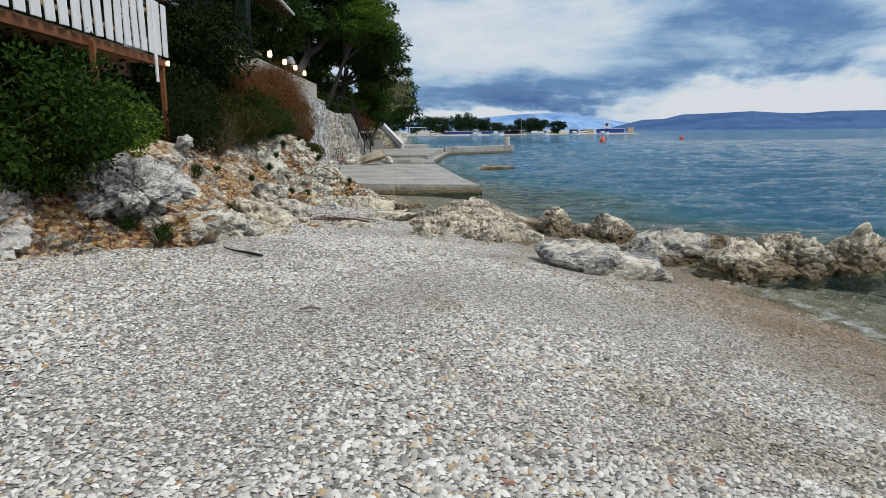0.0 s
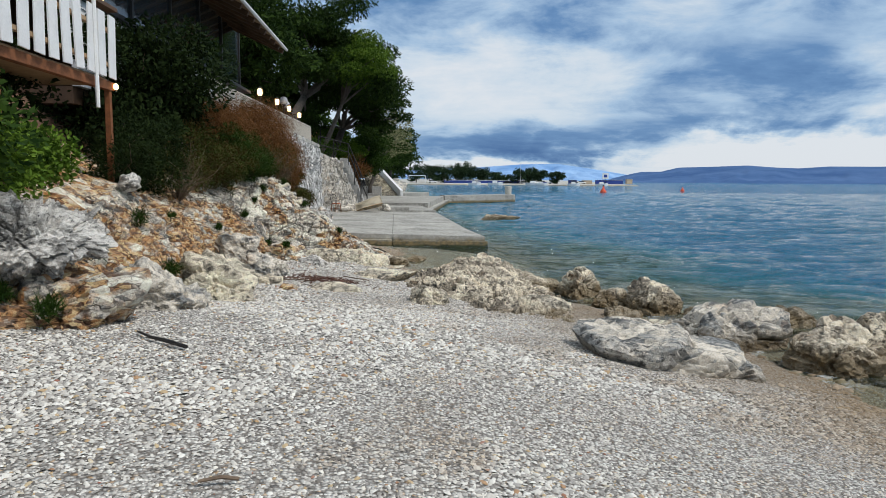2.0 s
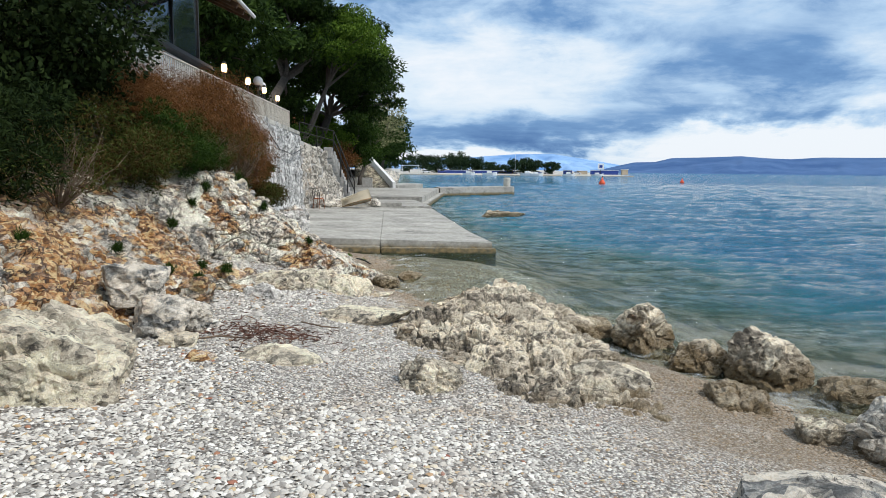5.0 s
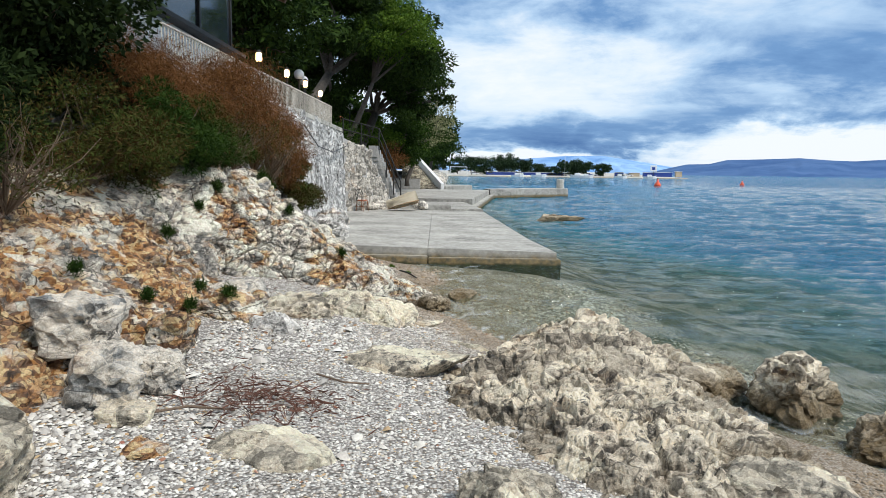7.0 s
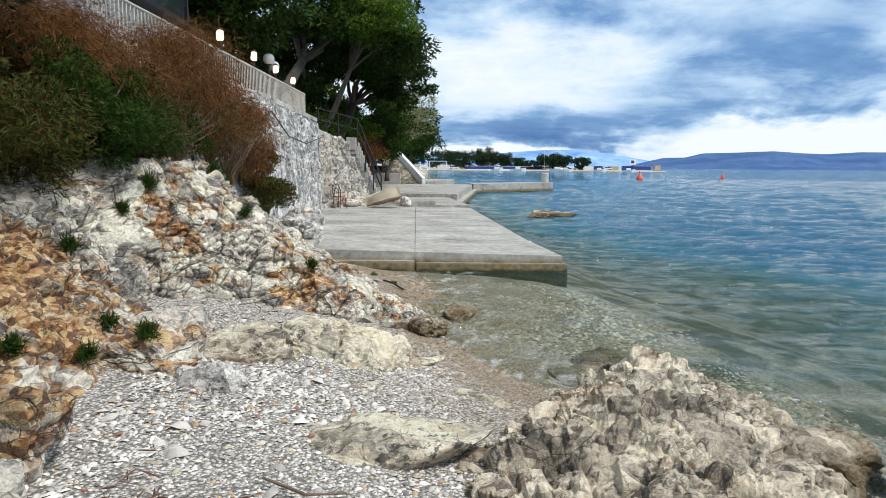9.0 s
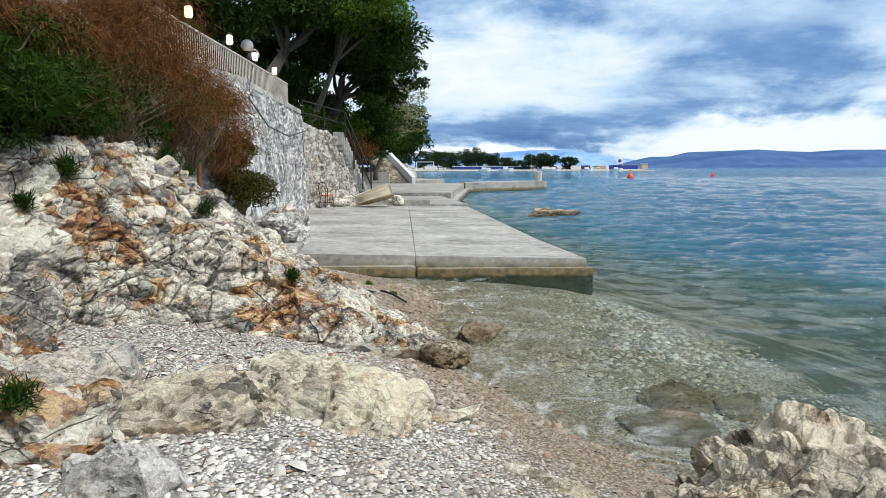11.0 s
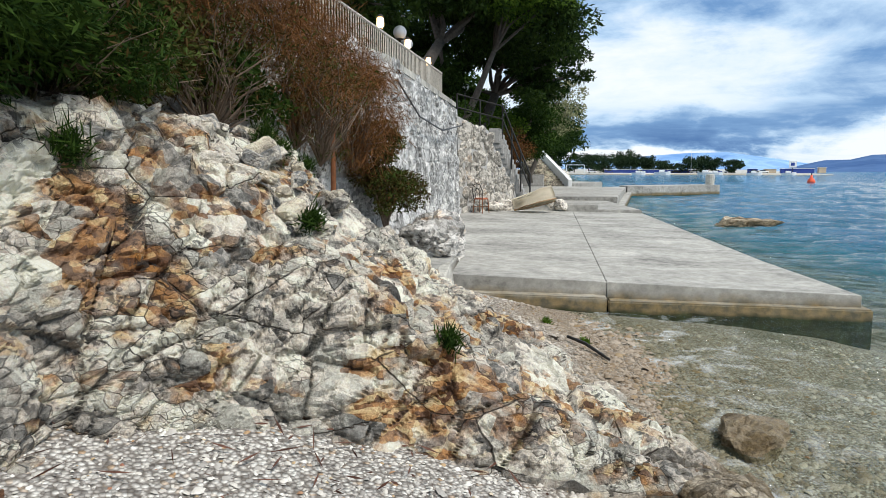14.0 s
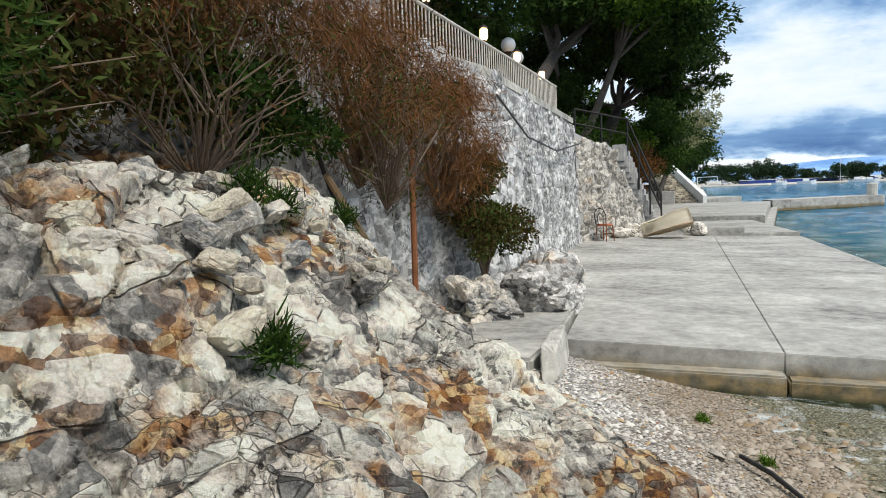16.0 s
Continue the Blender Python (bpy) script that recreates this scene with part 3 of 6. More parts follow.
def boulder(name, at, dims, turn=(0, 0, 0), seed=1, mat=None, amp=0.16, size=0.45, level=5, square=2.6, layers=0.0, label="", category="rock", group=""):
    """One free rock: a squarish, broken body of about those dimensions, its foot sunk into the ground."""
    S, F = unit_sphere(level)
    rng = np.random.default_rng(seed)
    face = rng.normal(size=(15, 3))
    face /= np.linalg.norm(face, axis=1, keepdims=True)
    reach = rng.uniform(0.70, 0.98, 15)
    sides = np.concatenate([np.eye(3), -np.eye(3)]) + rng.normal(size=(6, 3)) * (0.12 if square > 3.5 else 0.3)
    sides /= np.linalg.norm(sides, axis=1, keepdims=True)
    if square > 3.5:
        reach = reach * 0.22 + 0.98
    face, reach = np.concatenate([face, sides]), np.concatenate([reach, np.full(6, 0.82)])
    cut = S @ face.T
    soft = 22.0
    k = (np.maximum(cut, 0.02) / reach) ** soft
    B = S * (k.sum(1) ** (-1 / soft))[:, None] * 1.12
    half = np.array(dims) / 2
    P = B * half
    N = S / half * half.min()
    N /= np.linalg.norm(N, axis=-1, keepdims=True)
    P = rocky(P + np.array([seed * 7.3, seed * 3.1, 0]), N, amp * min(dims) * 0.62, size * max(dims) * 0.75, seed, layers=layers) - np.array([seed * 7.3, seed * 3.1, 0])
    ob = mark_blocks(from_np(name, P, F, mat or M_ROCK))
    ob.matrix_basis = pose(*at, *turn)
    return tagged(ob, label or "pale grey limestone boulder lying on the beach", category, group)


# ---- lie of the land ----
WATER_Y = [-40, 0, 3.85, 5.2, 6.9, 8.3, 10, 12, 13.5, 15.1, 16.5, 18.3, 20.3, 22.2, 24, 60]
WATER_X = [3.6, 3.5, 3.36, 3.24, 3.2, 3.0, 2.4, 1.3, 0.3, -0.72, -1.25, -1.45, -1.9, -2.5, -3.2, -4.2]
SLOPE_Y, SLOPE_S = [-40, 6.5, 9, 12, 15, 16.5, 22, 60], [0.165, 0.15, 0.10, 0.115, 0.18, 0.22, 0.2, 0.2]


def ground_z(x, y):
    """Height of the pebble beach and of the sea bed."""
    x, y = np.asarray(x, float), np.asarray(y, float)
    d = np.interp(y, WATER_Y, WATER_X) - x
    s = np.interp(y, SLOPE_Y, SLOPE_S)
    up = np.where(d < 4, s * d, s * (4 + 2.6 * (1 - np.exp(-np.maximum(d - 4, 0) / 2.6))))
    fall = np.interp(y, [15, 18, 24, 30], [0.13, 0.06, 0.055, 0.13])
    down = np.maximum(fall * d - 0.022 * np.maximum(-d - 1.5, 0) ** 2, -2.5 + 0.02 * d)
    z = np.where(d > 0, up, down)
    P = np.stack([x, y, 0 * x], -1).reshape(-1, 3)
    z = z + (0.035 * fbm(P * 0.55, 3, 5) + 0.012 * fbm(P * 2.4, 2, 6)).reshape(x.shape)
    return np.maximum(z, -4.0)


def gz(x, y):
    return float(ground_z(np.array([x]), np.array([y]))[0])


def sheet(xs, ys, zf):
    X, Y = np.meshgrid(xs, ys, indexing="ij")
    return np.stack([X, Y, zf(X, Y)], -1).reshape(-1, 3), grid_faces(len(xs), len(ys))


xs = np.concatenate([np.linspace(-3500, -60, 8), np.linspace(-40, -8, 12), np.arange(-7.5, 6, 0.11), np.linspace(6.5, 40, 40), np.geomspace(60, 4000, 10)])
ys = np.concatenate([np.linspace(-3000, -60, 6), np.linspace(-30, -3.5, 20), np.arange(-3, 24, 0.11), np.linspace(24.5, 90, 60), np.geomspace(120, 4500, 12)])
V, F = sheet(xs, ys, ground_z)
tagged(from_np("ground", V, F, M_BED, smooth=True), "pale grey pebble beach running down under the sea", "beach", kind="structure")

# the sea: fine waves near the shore, one sheet to the horizon
xs = np.concatenate([np.linspace(-60, -4.5, 10), np.arange(-4, 14, 0.13), np.geomspace(14.3, 90, 70), np.geomspace(100, 4500, 24)])
ys = np.concatenate([np.linspace(-3000, -60, 5), np.linspace(-40, 1, 24), np.arange(1.2, 34, 0.13), np.geomspace(34.3, 130, 130), np.geomspace(140, 4800, 30)])


def sea_z(X, Y):
    P = np.stack([X * 0.55 + 0.25 * Y, Y * 1.05 - 0.2 * X, 0 * X], -1).reshape(-1, 3)
    off = np.clip((X - np.interp(Y, WATER_Y, WATER_X)) / 6, 0.12, 1.0)
    far = np.clip(1.5 - Y / 160, 0, 1) * np.clip(1.5 - X / 120, 0, 1)
    ridge = 1 - np.abs(fbm(P * 0.42, 3, 61)).reshape(X.shape) * 2
    chop = fbm(P * 1.5, 3, 71).reshape(X.shape)
    return (0.055 * ridge + 0.035 * chop - 0.03) * off * far


V, F = sheet(xs, ys, sea_z)
water = from_np("water", V, F, M_WATER, smooth=True)
depth = water.data.attributes.new("depth", "FLOAT", "POINT")
bed = ground_z(V[:, 0], V[:, 1])
depth.data.foreach_set("value", np.clip(-bed / 2.6, 0, 1))
water.visible_shadow = False
tagged(water, "choppy blue-green sea, clear over the shallows", "sea", kind="structure")

# ---- the cliff on the landward side ----
# along the cliff: station, foot (x, y, z), crest (x, y, z)
CLIFF = [(2, (-7.8, 2, 1.0), (-9.2, 2, 2.2)), (4.5, (-6.0, 4.5, 1.0), (-7.2, 4.5, 2.05)), (5.8, (-4.4, 5.8, 0.9), (-6.3, 6, 1.9)), (6.9, (-3.7, 6.9, 0.75), (-5.6, 7, 1.8)),
         (8.4, (-3.7, 8.4, 0.65), (-5.1, 8.6, 1.65)), (10, (-3.65, 10, 0.45), (-5.4, 10.2, 2.0)), (11.4, (-3.45, 11.4, 0.38), (-5.6, 11.5, 1.9)), (12.7, (-3.2, 12.7, 0.33), (-5.4, 12.8, 1.8)),
         (14, (-3.45, 14, 0.38), (-5.1, 14.1, 1.75)), (15.2, (-4.0, 15.2, 0.48), (-4.9, 15.2, 1.8)), (15.7, (-4.2, 15.7, 0.5), (-4.75, 15.75, 1.9)), (16.0, (-3.95, 15.95, 0.48), (-4.62, 16.1, 2.0)),
         (16.2, (-3.4, 16.15, 0.38), (-4.62, 16.45, 2.08)), (16.4, (-2.8, 16.4, 0.27), (-4.62, 16.8, 2.12)), (16.6, (-2.1, 16.55, 0.32), (-4.58, 17.1, 2.1)), (16.9, (-1.4, 16.72, 0.24), (-4.5, 17.4, 2.05)),
         (17.4, (-1.2, 17.3, 0.14), (-4.42, 17.75, 2.0)), (18.5, (-1.65, 18.4, 0.12), (-4.6, 18.4, 2.0)), (19.4, (-2.4, 19.3, 0.16), (-4.85, 19.2, 1.95)), (20, (-3.3, 20.0, 0.25), (-5.0, 19.8, 1.6)),
         (21, (-4.3, 21, 0.3), (-5.4, 20.8, 1.1)), (22.3, (-4.95, 22.3, 0.3), (-5.6, 22.3, 0.6))]
station = np.array([c[0] for c in CLIFF])
foot_line, crest_line = np.array([c[1] for c in CLIFF]), np.array([c[2] for c in CLIFF])
fx, fy = foot_line[:, 0], foot_line[:, 1]


def along(line, s):
    return np.stack([np.interp(s, station, line[:, k]) for k in range(3)], -1)


def cliff_point(s, v):
    """The unbroken cliff: v 0 at the foot, 1 at the crest, 2 at the bank behind."""
    low, top = along(foot_line, s) - np.array([0, 0, 0.12]), along(crest_line, s)
    back = top.copy()
    back[:, 0] = np.interp(s, [2, 15, 17, 22.3], [-11, -8.2, -6.4, -5.9])
    back[:, 2] = np.interp(s, [2, 9, 15, 17, 19.5, 22.3], [3.3, 3.3, 3.2, 2.6, 2.2, 0.6])
    a, b = np.clip(v, 0, 1)[:, None], np.clip(v - 1, 0, 1)[:, None]
    P = low + (top - low) * a + (back - top) * b
    sag = np.interp(s, [16.6, 17.0, 18.0, 18.8], [0.0, 0.20, 0.16, 0.0]) * np.sin(np.pi * a[:, 0]) ** 1.5
    P[:, 2] -= sag * (top - low)[:, 2]
    c = np.clip(-v, 0, 1)[:, None]
    out = (low - top) * np.array([1, 1, 0])
    P += c * (1.4 * out / (np.linalg.norm(out, axis=1, keepdims=True) + 1e-6) - np.array([0, 0, 4.5]))
    return P


yd = np.linspace(2, 22.3, 4000)
step_ = np.maximum(*(np.linalg.norm(np.gradient(along(line, yd), axis=0), axis=1) for line in (foot_line, crest_line)))
track = step_.cumsum()
near = np.where(yd > 15.2, 1 / 0.019, 1 / 0.030)
count = np.cumsum(near * np.gradient(track))
yy = np.interp(np.arange(count[0], count[-1], 1.0), count, yd)
vv = np.concatenate([np.linspace(-0.12, -0.01, 8), np.linspace(0, 1, 165), np.linspace(1.02, 2, 22)])
Yg, Vg = np.meshgrid(yy, vv, indexing="ij")
B = cliff_point(Yg.ravel(), Vg.ravel())
N = -normals_of(B, len(yy), len(vv))
N *= np.sign(N[:, 2:3] + 1e-6)
fade = np.clip(Vg.ravel() / 0.06, 0.25, 1)[:, None]
B = B + N * (0.10 * fbm(B * 0.8, 3, 51) * np.clip(Vg.ravel() * 4, 0, 1))[:, None]
P1 = rocky(B, N, 0.075, 0.8, 3, small=0.7, layers=0.008, aspect=(0.85, 1.1, 1.5))
tagged(mark_blocks(from_np("cliff", B + (P1 - B) * fade, grid_faces(len(yy), len(vv)), M_CLIFF)), "broken pale and ochre limestone cliff with cracks", "cliff", kind="structure")

# the bank and terrace ground behind the cliff top
xs = np.concatenate([np.linspace(-400, -30, 8), np.linspace(-26, -6.2, 40)])
ys = np.concatenate([np.linspace(-60, 0, 10), np.linspace(1, 64, 90), np.linspace(70, 420, 30)])


def bank_z(X, Y):
    edge = np.interp(Y, [-60, 2, 9, 15, 18, 24, 36, 60, 420], [-9, -9, -7.6, -7.4, -6.9, -6.4, -6.2, -4.5, -6.5])
    top = np.interp(Y, [-60, 10, 18, 30, 40, 64, 420], [3.4, 3.4, 3.5, 3.6, 3.6, 2.6, 2.5])
    P = np.stack([X * 0.4, Y * 0.4, 0 * X], -1).reshape(-1, 3)
    return np.where(X < edge, top + 0.25 * np.clip((edge - X) / 6, 0, 4), np.maximum(0.4, top - 3.0 * (X - edge))) + 0.1 * fbm(P, 3, 9).reshape(X.shape)


V, F = sheet(xs, ys, bank_z)
tagged(from_np("bank", V, F, M_SOIL, smooth=True), "dark brown earth bank above the cliff", "bank", kind="structure")

# ---- boulders ----
ROCKS = [
    # at, dims, turn, seed, material, square, layers, label
    ((1.62, 7.0, 0.19), (1.7, 1.1, 0.72), (4, 8, -18), 4, M_ROCK, 3.0, 0.0, "long smooth grey limestone rock half sunk in pebbles"),
    ((3.05, 8.75, 0.10), (1.5, 1.15, 0.75), (0, 8, 10), 7, M_ROCK, 3.0, 0.0, "pale wedge-shaped limestone boulder at the water's edge"),
    ((3.75, 7.55, 0.06), (1.05, 0.95, 0.85), (5, 0, 30), 9, M_SHORE, 3.2, 0.0, "rounded shore boulder with a brown wet foot"),
    ((4.75, 7.75, 0.07), (1.15, 0.95, 0.95), (0, -5, -12), 12, M_SHORE, 3.2, 0.0, "tall cracked shore boulder with a brown wet foot"),
    ((5.8, 7.95, 0.02), (1.1, 0.9, 0.85), (0, 6, 20), 15, M_SHORE, 3.0, 0.0, "pale-topped boulder standing in the sea"),
    ((6.7, 7.7, -0.12), (0.8, 0.8, 0.5), (0, 6, 50), 16, M_SHORE, 2.8, 0.0, "low brown boulder standing in the sea"),
    ((2.05, 12.45, 0.12), (0.75, 0.7, 0.85), (0, 12, 25), 18, M_SHORE, 2.5, 0.0, "upright brown boulder at the water's edge"),
    ((2.35, 11.45, 0.0), (0.8, 0.75, 0.55), (0, 0, 50), 21, M_SHORE, 2.8, 0.0, "low brown shore boulder"),
    ((2.85, 10.85, 0.08), (0.85, 0.7, 0.8), (8, 0, 15), 24, M_SHORE, 2.5, 0.012, "grey layered boulder at the water's edge"),
    ((2.1, 10.1, -0.02), (0.9, 0.6, 0.42), (0, 0, 70), 27, M_SHORE, 2.8, 0.0, "low brown shore boulder"),
    ((1.3, 12.9, 0.02), (0.9, 0.7, 0.5), (0, 0, 30), 28, M_SHORE, 2.8, 0.0, "low brown shore boulder"),
    ((3.5, 10.4, -0.1), (0.9, 0.7, 0.45), (0, 0, 10), 29, M_SHORE, 2.8, 0.0, "dark low boulder in the surf"),
    ((4.4, 9.9, -0.05), (1.0, 0.8, 0.6), (0, 0, -20), 30, M_SHORE, 2.8, 0.0, "dark low boulder in the surf"),
    ((-0.87, 9.72, 0.36), (0.62, 0.46, 0.46), (0, 12, 25), 33, M_CREAM, 3.4, 0.0, "cream angular block on the pebbles"),
    ((-2.25, 10.25, 0.44), (0.95, 0.55, 0.26), (0, 4, -20), 36, M_CREAM, 3.0, 0.0, "flat cream stone bedded in pebbles"),
    ((-2.95, 10.1, 0.52), (0.28, 0.2, 0.12), (0, 0, 10), 37, M_CLIFF, 3.0, 0.0, "small flat ochre stone on the pebbles"),
    ((-1.75, 12.6, 0.30), (1.15, 0.75, 0.30), (0, 3, 15), 39, M_CREAM, 2.8, 0.0, "low tan slab bedded in pebbles"),
    ((-2.75, 10.0, 0.40), (0.3, 0.25, 0.14), (0, 0, 60), 40, M_CREAM, 3.0, 0.0, "small cream stone on the pebbles"),
    ((-3.78, 9.25, 0.66), (1.0, 1.2, 0.8), (0, 22, 18), 42, M_CREAM, 4.0, 0.0, "large smooth cream slab leaning on the cliff foot"),
    ((-3.55, 10.85, 0.70), (0.46, 0.42, 0.44), (4, 10, 20), 45, M_ROCK, 5.0, 0.0, "squared grey limestone block at the cliff foot"),
    ((-3.95, 11.3, 0.98), (0.58, 0.5, 0.46), (0, 4, 12), 48, M_ROCK, 5.0, 0.0, "squared grey limestone block in the cliff"),
    ((-3.3, 10.6, 0.53), (0.36, 0.28, 0.2), (0, 0, 5), 49, M_CREAM, 4.0, 0.0, "squared ochre stone at the cliff foot"),
    ((-3.5, 11.75, 0.72), (0.42, 0.4, 0.5), (0, 0, 35), 51, M_CLIFF, 3.2, 0.0, "orange broken rock at the cliff foot"),
    ((-3.33, 11.2, 0.68), (0.34, 0.34, 0.3), (0, 8, 30), 52, M_ROCK, 5.0, 0.0, "small squared grey limestone block at the cliff foot"),
    ((-2.2, 14.75, 0.30), (1.45, 0.95, 0.62), (6, 10, -25), 54, M_CREAM, 3.2, 0.012, "broad cream rock rising from the pebbles"),
    ((-3.05, 14.3, 0.36), (0.95, 0.7, 0.55), (0, -6, 30), 57, M_CREAM, 3.6, 0.0, "cracked cream block among the pebbles"),
    ((-3.6, 13.75, 0.55), (0.95, 0.75, 0.55), (0, 0, -15), 60, M_CLIFF, 3.0, 0.0, "rough ochre and grey rock at the cliff foot"),
    ((-3.75, 14.6, 0.55), (0.8, 0.6, 0.42), (0, 0, 40), 61, M_ROCK, 3.0, 0.0, "rough grey rock at the cliff foot"),
    ((-3.0, 13.35, 0.42), (0.7, 0.55, 0.42), (0, 0, 0), 63, M_KARST, 2.8, 0.0, "pale pitted rock among the pebbles"),
    ((-1.05, 14.0, 0.10), (0.8, 0.35, 0.2), (0, 0, -40), 66, M_CREAM, 3.2, 0.0, "flat tan stone at the water's edge"),
    ((-1.55, 14.75, 0.2), (0.55, 0.14, 0.1), (0, 0, 20), 67, M_CREAM, 3.4, 0.0, "narrow pale stone on the pebbles"),
    ((-1.35, 16.75, 0.08), (0.55, 0.45, 0.34), (0, 0, 20), 69, M_SHORE, 3.0, 0.0, "ochre stone at the water's edge"),
    ((-0.95, 17.9, 0.0), (0.55, 0.45, 0.3), (0, 0, 60), 70, M_SHORE, 3.0, 0.0, "ochre stone in the surf"),
    ((0.62, 16.0, -0.17), (0.75, 0.5, 0.28), (0, 0, 10), 72, M_SHORE, 2.8, 0.0, "brown stone breaking the surface"),
    ((1.15, 15.95, -0.24), (0.5, 0.4, 0.26), (0, 0, 40), 73, M_SHORE, 2.8, 0.0, "brown stone breaking the surface"),
    ((0.3, 18.3, -0.26), (0.6, 0.5, 0.25), (0, 0, 0), 74, M_SHORE, 2.8, 0.0, "brown stone just under the surface"),
    ((3.9, 37.4, -0.05), (1.9, 1.2, 0.6), (0, 0, 10), 75, M_SHORE, 2.4, 0.0, "dark weedy reef breaking the surface"),
    ((0.9, 10.4, 0.12), (1.2, 0.8, 0.4), (0, 0, 30), 76, M_CREAM, 2.8, 0.012, "low layered rock among the pebbles"),
    ((2.3, 9.2, 0.10), (0.4, 0.3, 0.24), (0, 0, 10), 77, M_CREAM, 3.0, 0.0, "small tan stone on the pebbles"),
    ((-4.25, 24.0, 0.62), (1.2, 1.6, 0.9), (0, 0, 10), 80, M_KARST, 2.8, 0.0, "pale rubble rock at the wall foot"),
    ((-4.8, 22.9, 0.6), (0.8, 0.7, 0.7), (0, 0, 30), 81, M_ROCK, 3.0, 0.0, "grey rubble rock at the wall foot"),
]
for at, dims, turn, seed, mat, square, layers, label in ROCKS:
    boulder("boulder", at, dims, turn, seed, mat, amp=0.20, size=0.5, level=5 if max(dims) > 0.6 else 4, square=square, layers=layers, label=label, group="shore boulders")

# the pitted white boulder that overhangs the bank
boulder("karst_boulder", (-4.78, 6.5, 1.52), (1.3, 1.15, 0.74), (0, -4, -14), 83, M_KARST, amp=0.30, size=0.28, level=6, square=2.6,
        label="pitted white karst boulder overhanging the earth bank", category="rock")
boulder("karst_boulder", (-4.3, 6.2, 0.95), (1.5, 0.8, 0.5), (0, 0, -10), 84, M_CLIFF, amp=0.3, size=0.35, level=5, label="orange and white rubble under the boulder")
boulder("karst_boulder", (-3.75, 7.1, 0.9), (1.0, 0.8, 0.5), (0, 10, 20), 85, M_ROCK, amp=0.3, size=0.35, level=5, label="rough grey rubble at the cliff foot")
boulder("karst_boulder", (-6.0, 5.4, 1.25), (1.1, 1.2, 0.9), (0, 0, 15), 86, M_KARST, amp=0.28, size=0.3, level=5, label="rough white rocks at the foot of the bank")
boulder("karst_boulder", (-5.2, 10.2, 2.05), (0.3, 0.35, 0.25), (0, 0, 15), 87, M_KARST, amp=0.18, size=0.4, level=4, label="white rock in the bank")

# broken stones lying along the crest of the spur
rnd = random.Random(8)
for k in range(34):
    s_, v_ = rnd.uniform(15.9, 18.6), rnd.uniform(0.74, 1.04)
    p_ = cliff_point(np.array([s_]), np.array([v_]))[0]
    d_ = rnd.uniform(0.06, 0.15)
    boulder("rubble_stone", (p_[0] + 0.05, p_[1] - 0.03, p_[2] + d_ * 0.22), (d_ * 1.4, d_, d_ * 0.75), (rnd.uniform(-30, 30), rnd.uniform(-30, 30), rnd.uniform(0, 180)), 340 + k, (M_CLIFF, M_CREAM, M_ROCK)[k % 3],
            level=3, square=3.6, label="broken angular stone loose on the cliff crest", category="stone", group="rubble on the crest")

# the layered ledge between the beach and the sea
un, vn = np.arange(-1.75, 1.75, 0.021), np.arange(8.9, 14.6, 0.023)
U, W = np.meshgrid(un, vn, indexing="ij")
mid = np.interp(W, [8.9, 10, 12, 13.2, 14.3], [0.45, 0.35, 0.0, 0.35, 0.6])
half = np.interp(W, [8.9, 9.4, 11, 12.5, 13.5, 14.3], [0.3, 0.75, 1.25, 1.35, 1.0, 0.4])
rise = np.interp(W, [8.9, 9.6, 10.6, 12.2, 13.3, 13.8, 14.3], [-0.1, 0.12, 0.20, 0.38, 0.56, 0.54, 0.12])
hill = np.clip(1 - ((U - mid) / half) ** 2, -0.35, 1)
Zl = ground_z(U, W) * 0.7 - 0.06 + (rise + 0.08) * np.where(hill > 0, np.abs(hill) ** 0.6, hill * 0.8)
B = np.stack([U, W, Zl], -1).reshape(-1, 3)
N = normals_of(B, len(un), len(vn))
N *= np.sign(N[:, 2:3] + 1e-9)
tagged(mark_blocks(from_np("rock_ledge", rocky(B, N, 0.105, 0.7, 91, small=0.75, layers=0.012, aspect=(1.0, 0.9, 1.2)), grid_faces(len(un), len(vn)), M_SHORE)),
       "layered cracked limestone ledge between pebbles and sea", "rock ledge", kind="structure")

# sunken square slab
tagged(part("sunken_slab", boxed((-0.3, -0.24, -0.05), (0.3, 0.24, 0.05), 0.02), M_CREAM), "square tan paving slab under shallow water", "slab").matrix_basis = pose(0.21, 15.17, -0.06, 3, -4, 12)

# ---- concrete bathing terraces ----
def slab(name, outline, z0, z1, mat, label, bevel=0.03, lift=None):
    bm = bmesh.new()
    top = [bm.verts.new((x, y, (lift(x, y) if lift else z1))) for x, y in outline]
    f = bm.faces.new(top)
    r = bmesh.ops.extrude_face_region(bm, geom=[f])
    for v in (g for g in r["geom"] if isinstance(g, bmesh.types.BMVert)):
        v.co.z = z0
    bmesh.ops.recalc_face_normals(bm, faces=bm.faces)
    es = [e for e in bm.edges if e.calc_face_angle(0) > 0.5 and max(v.co.z for v in e.verts) > z0 + 0.05]
    bmesh.ops.bevel(bm, geom=es, offset=bevel, segments=2, affect="EDGES")
    ob = part(name, bm, mat)
    return tagged(ob, label, "terrace", kind="structure")


def dock_z(x, y):
    return 0.40 - 0.021 * (x + 3.6) + 0.006 * (y - 22.0)


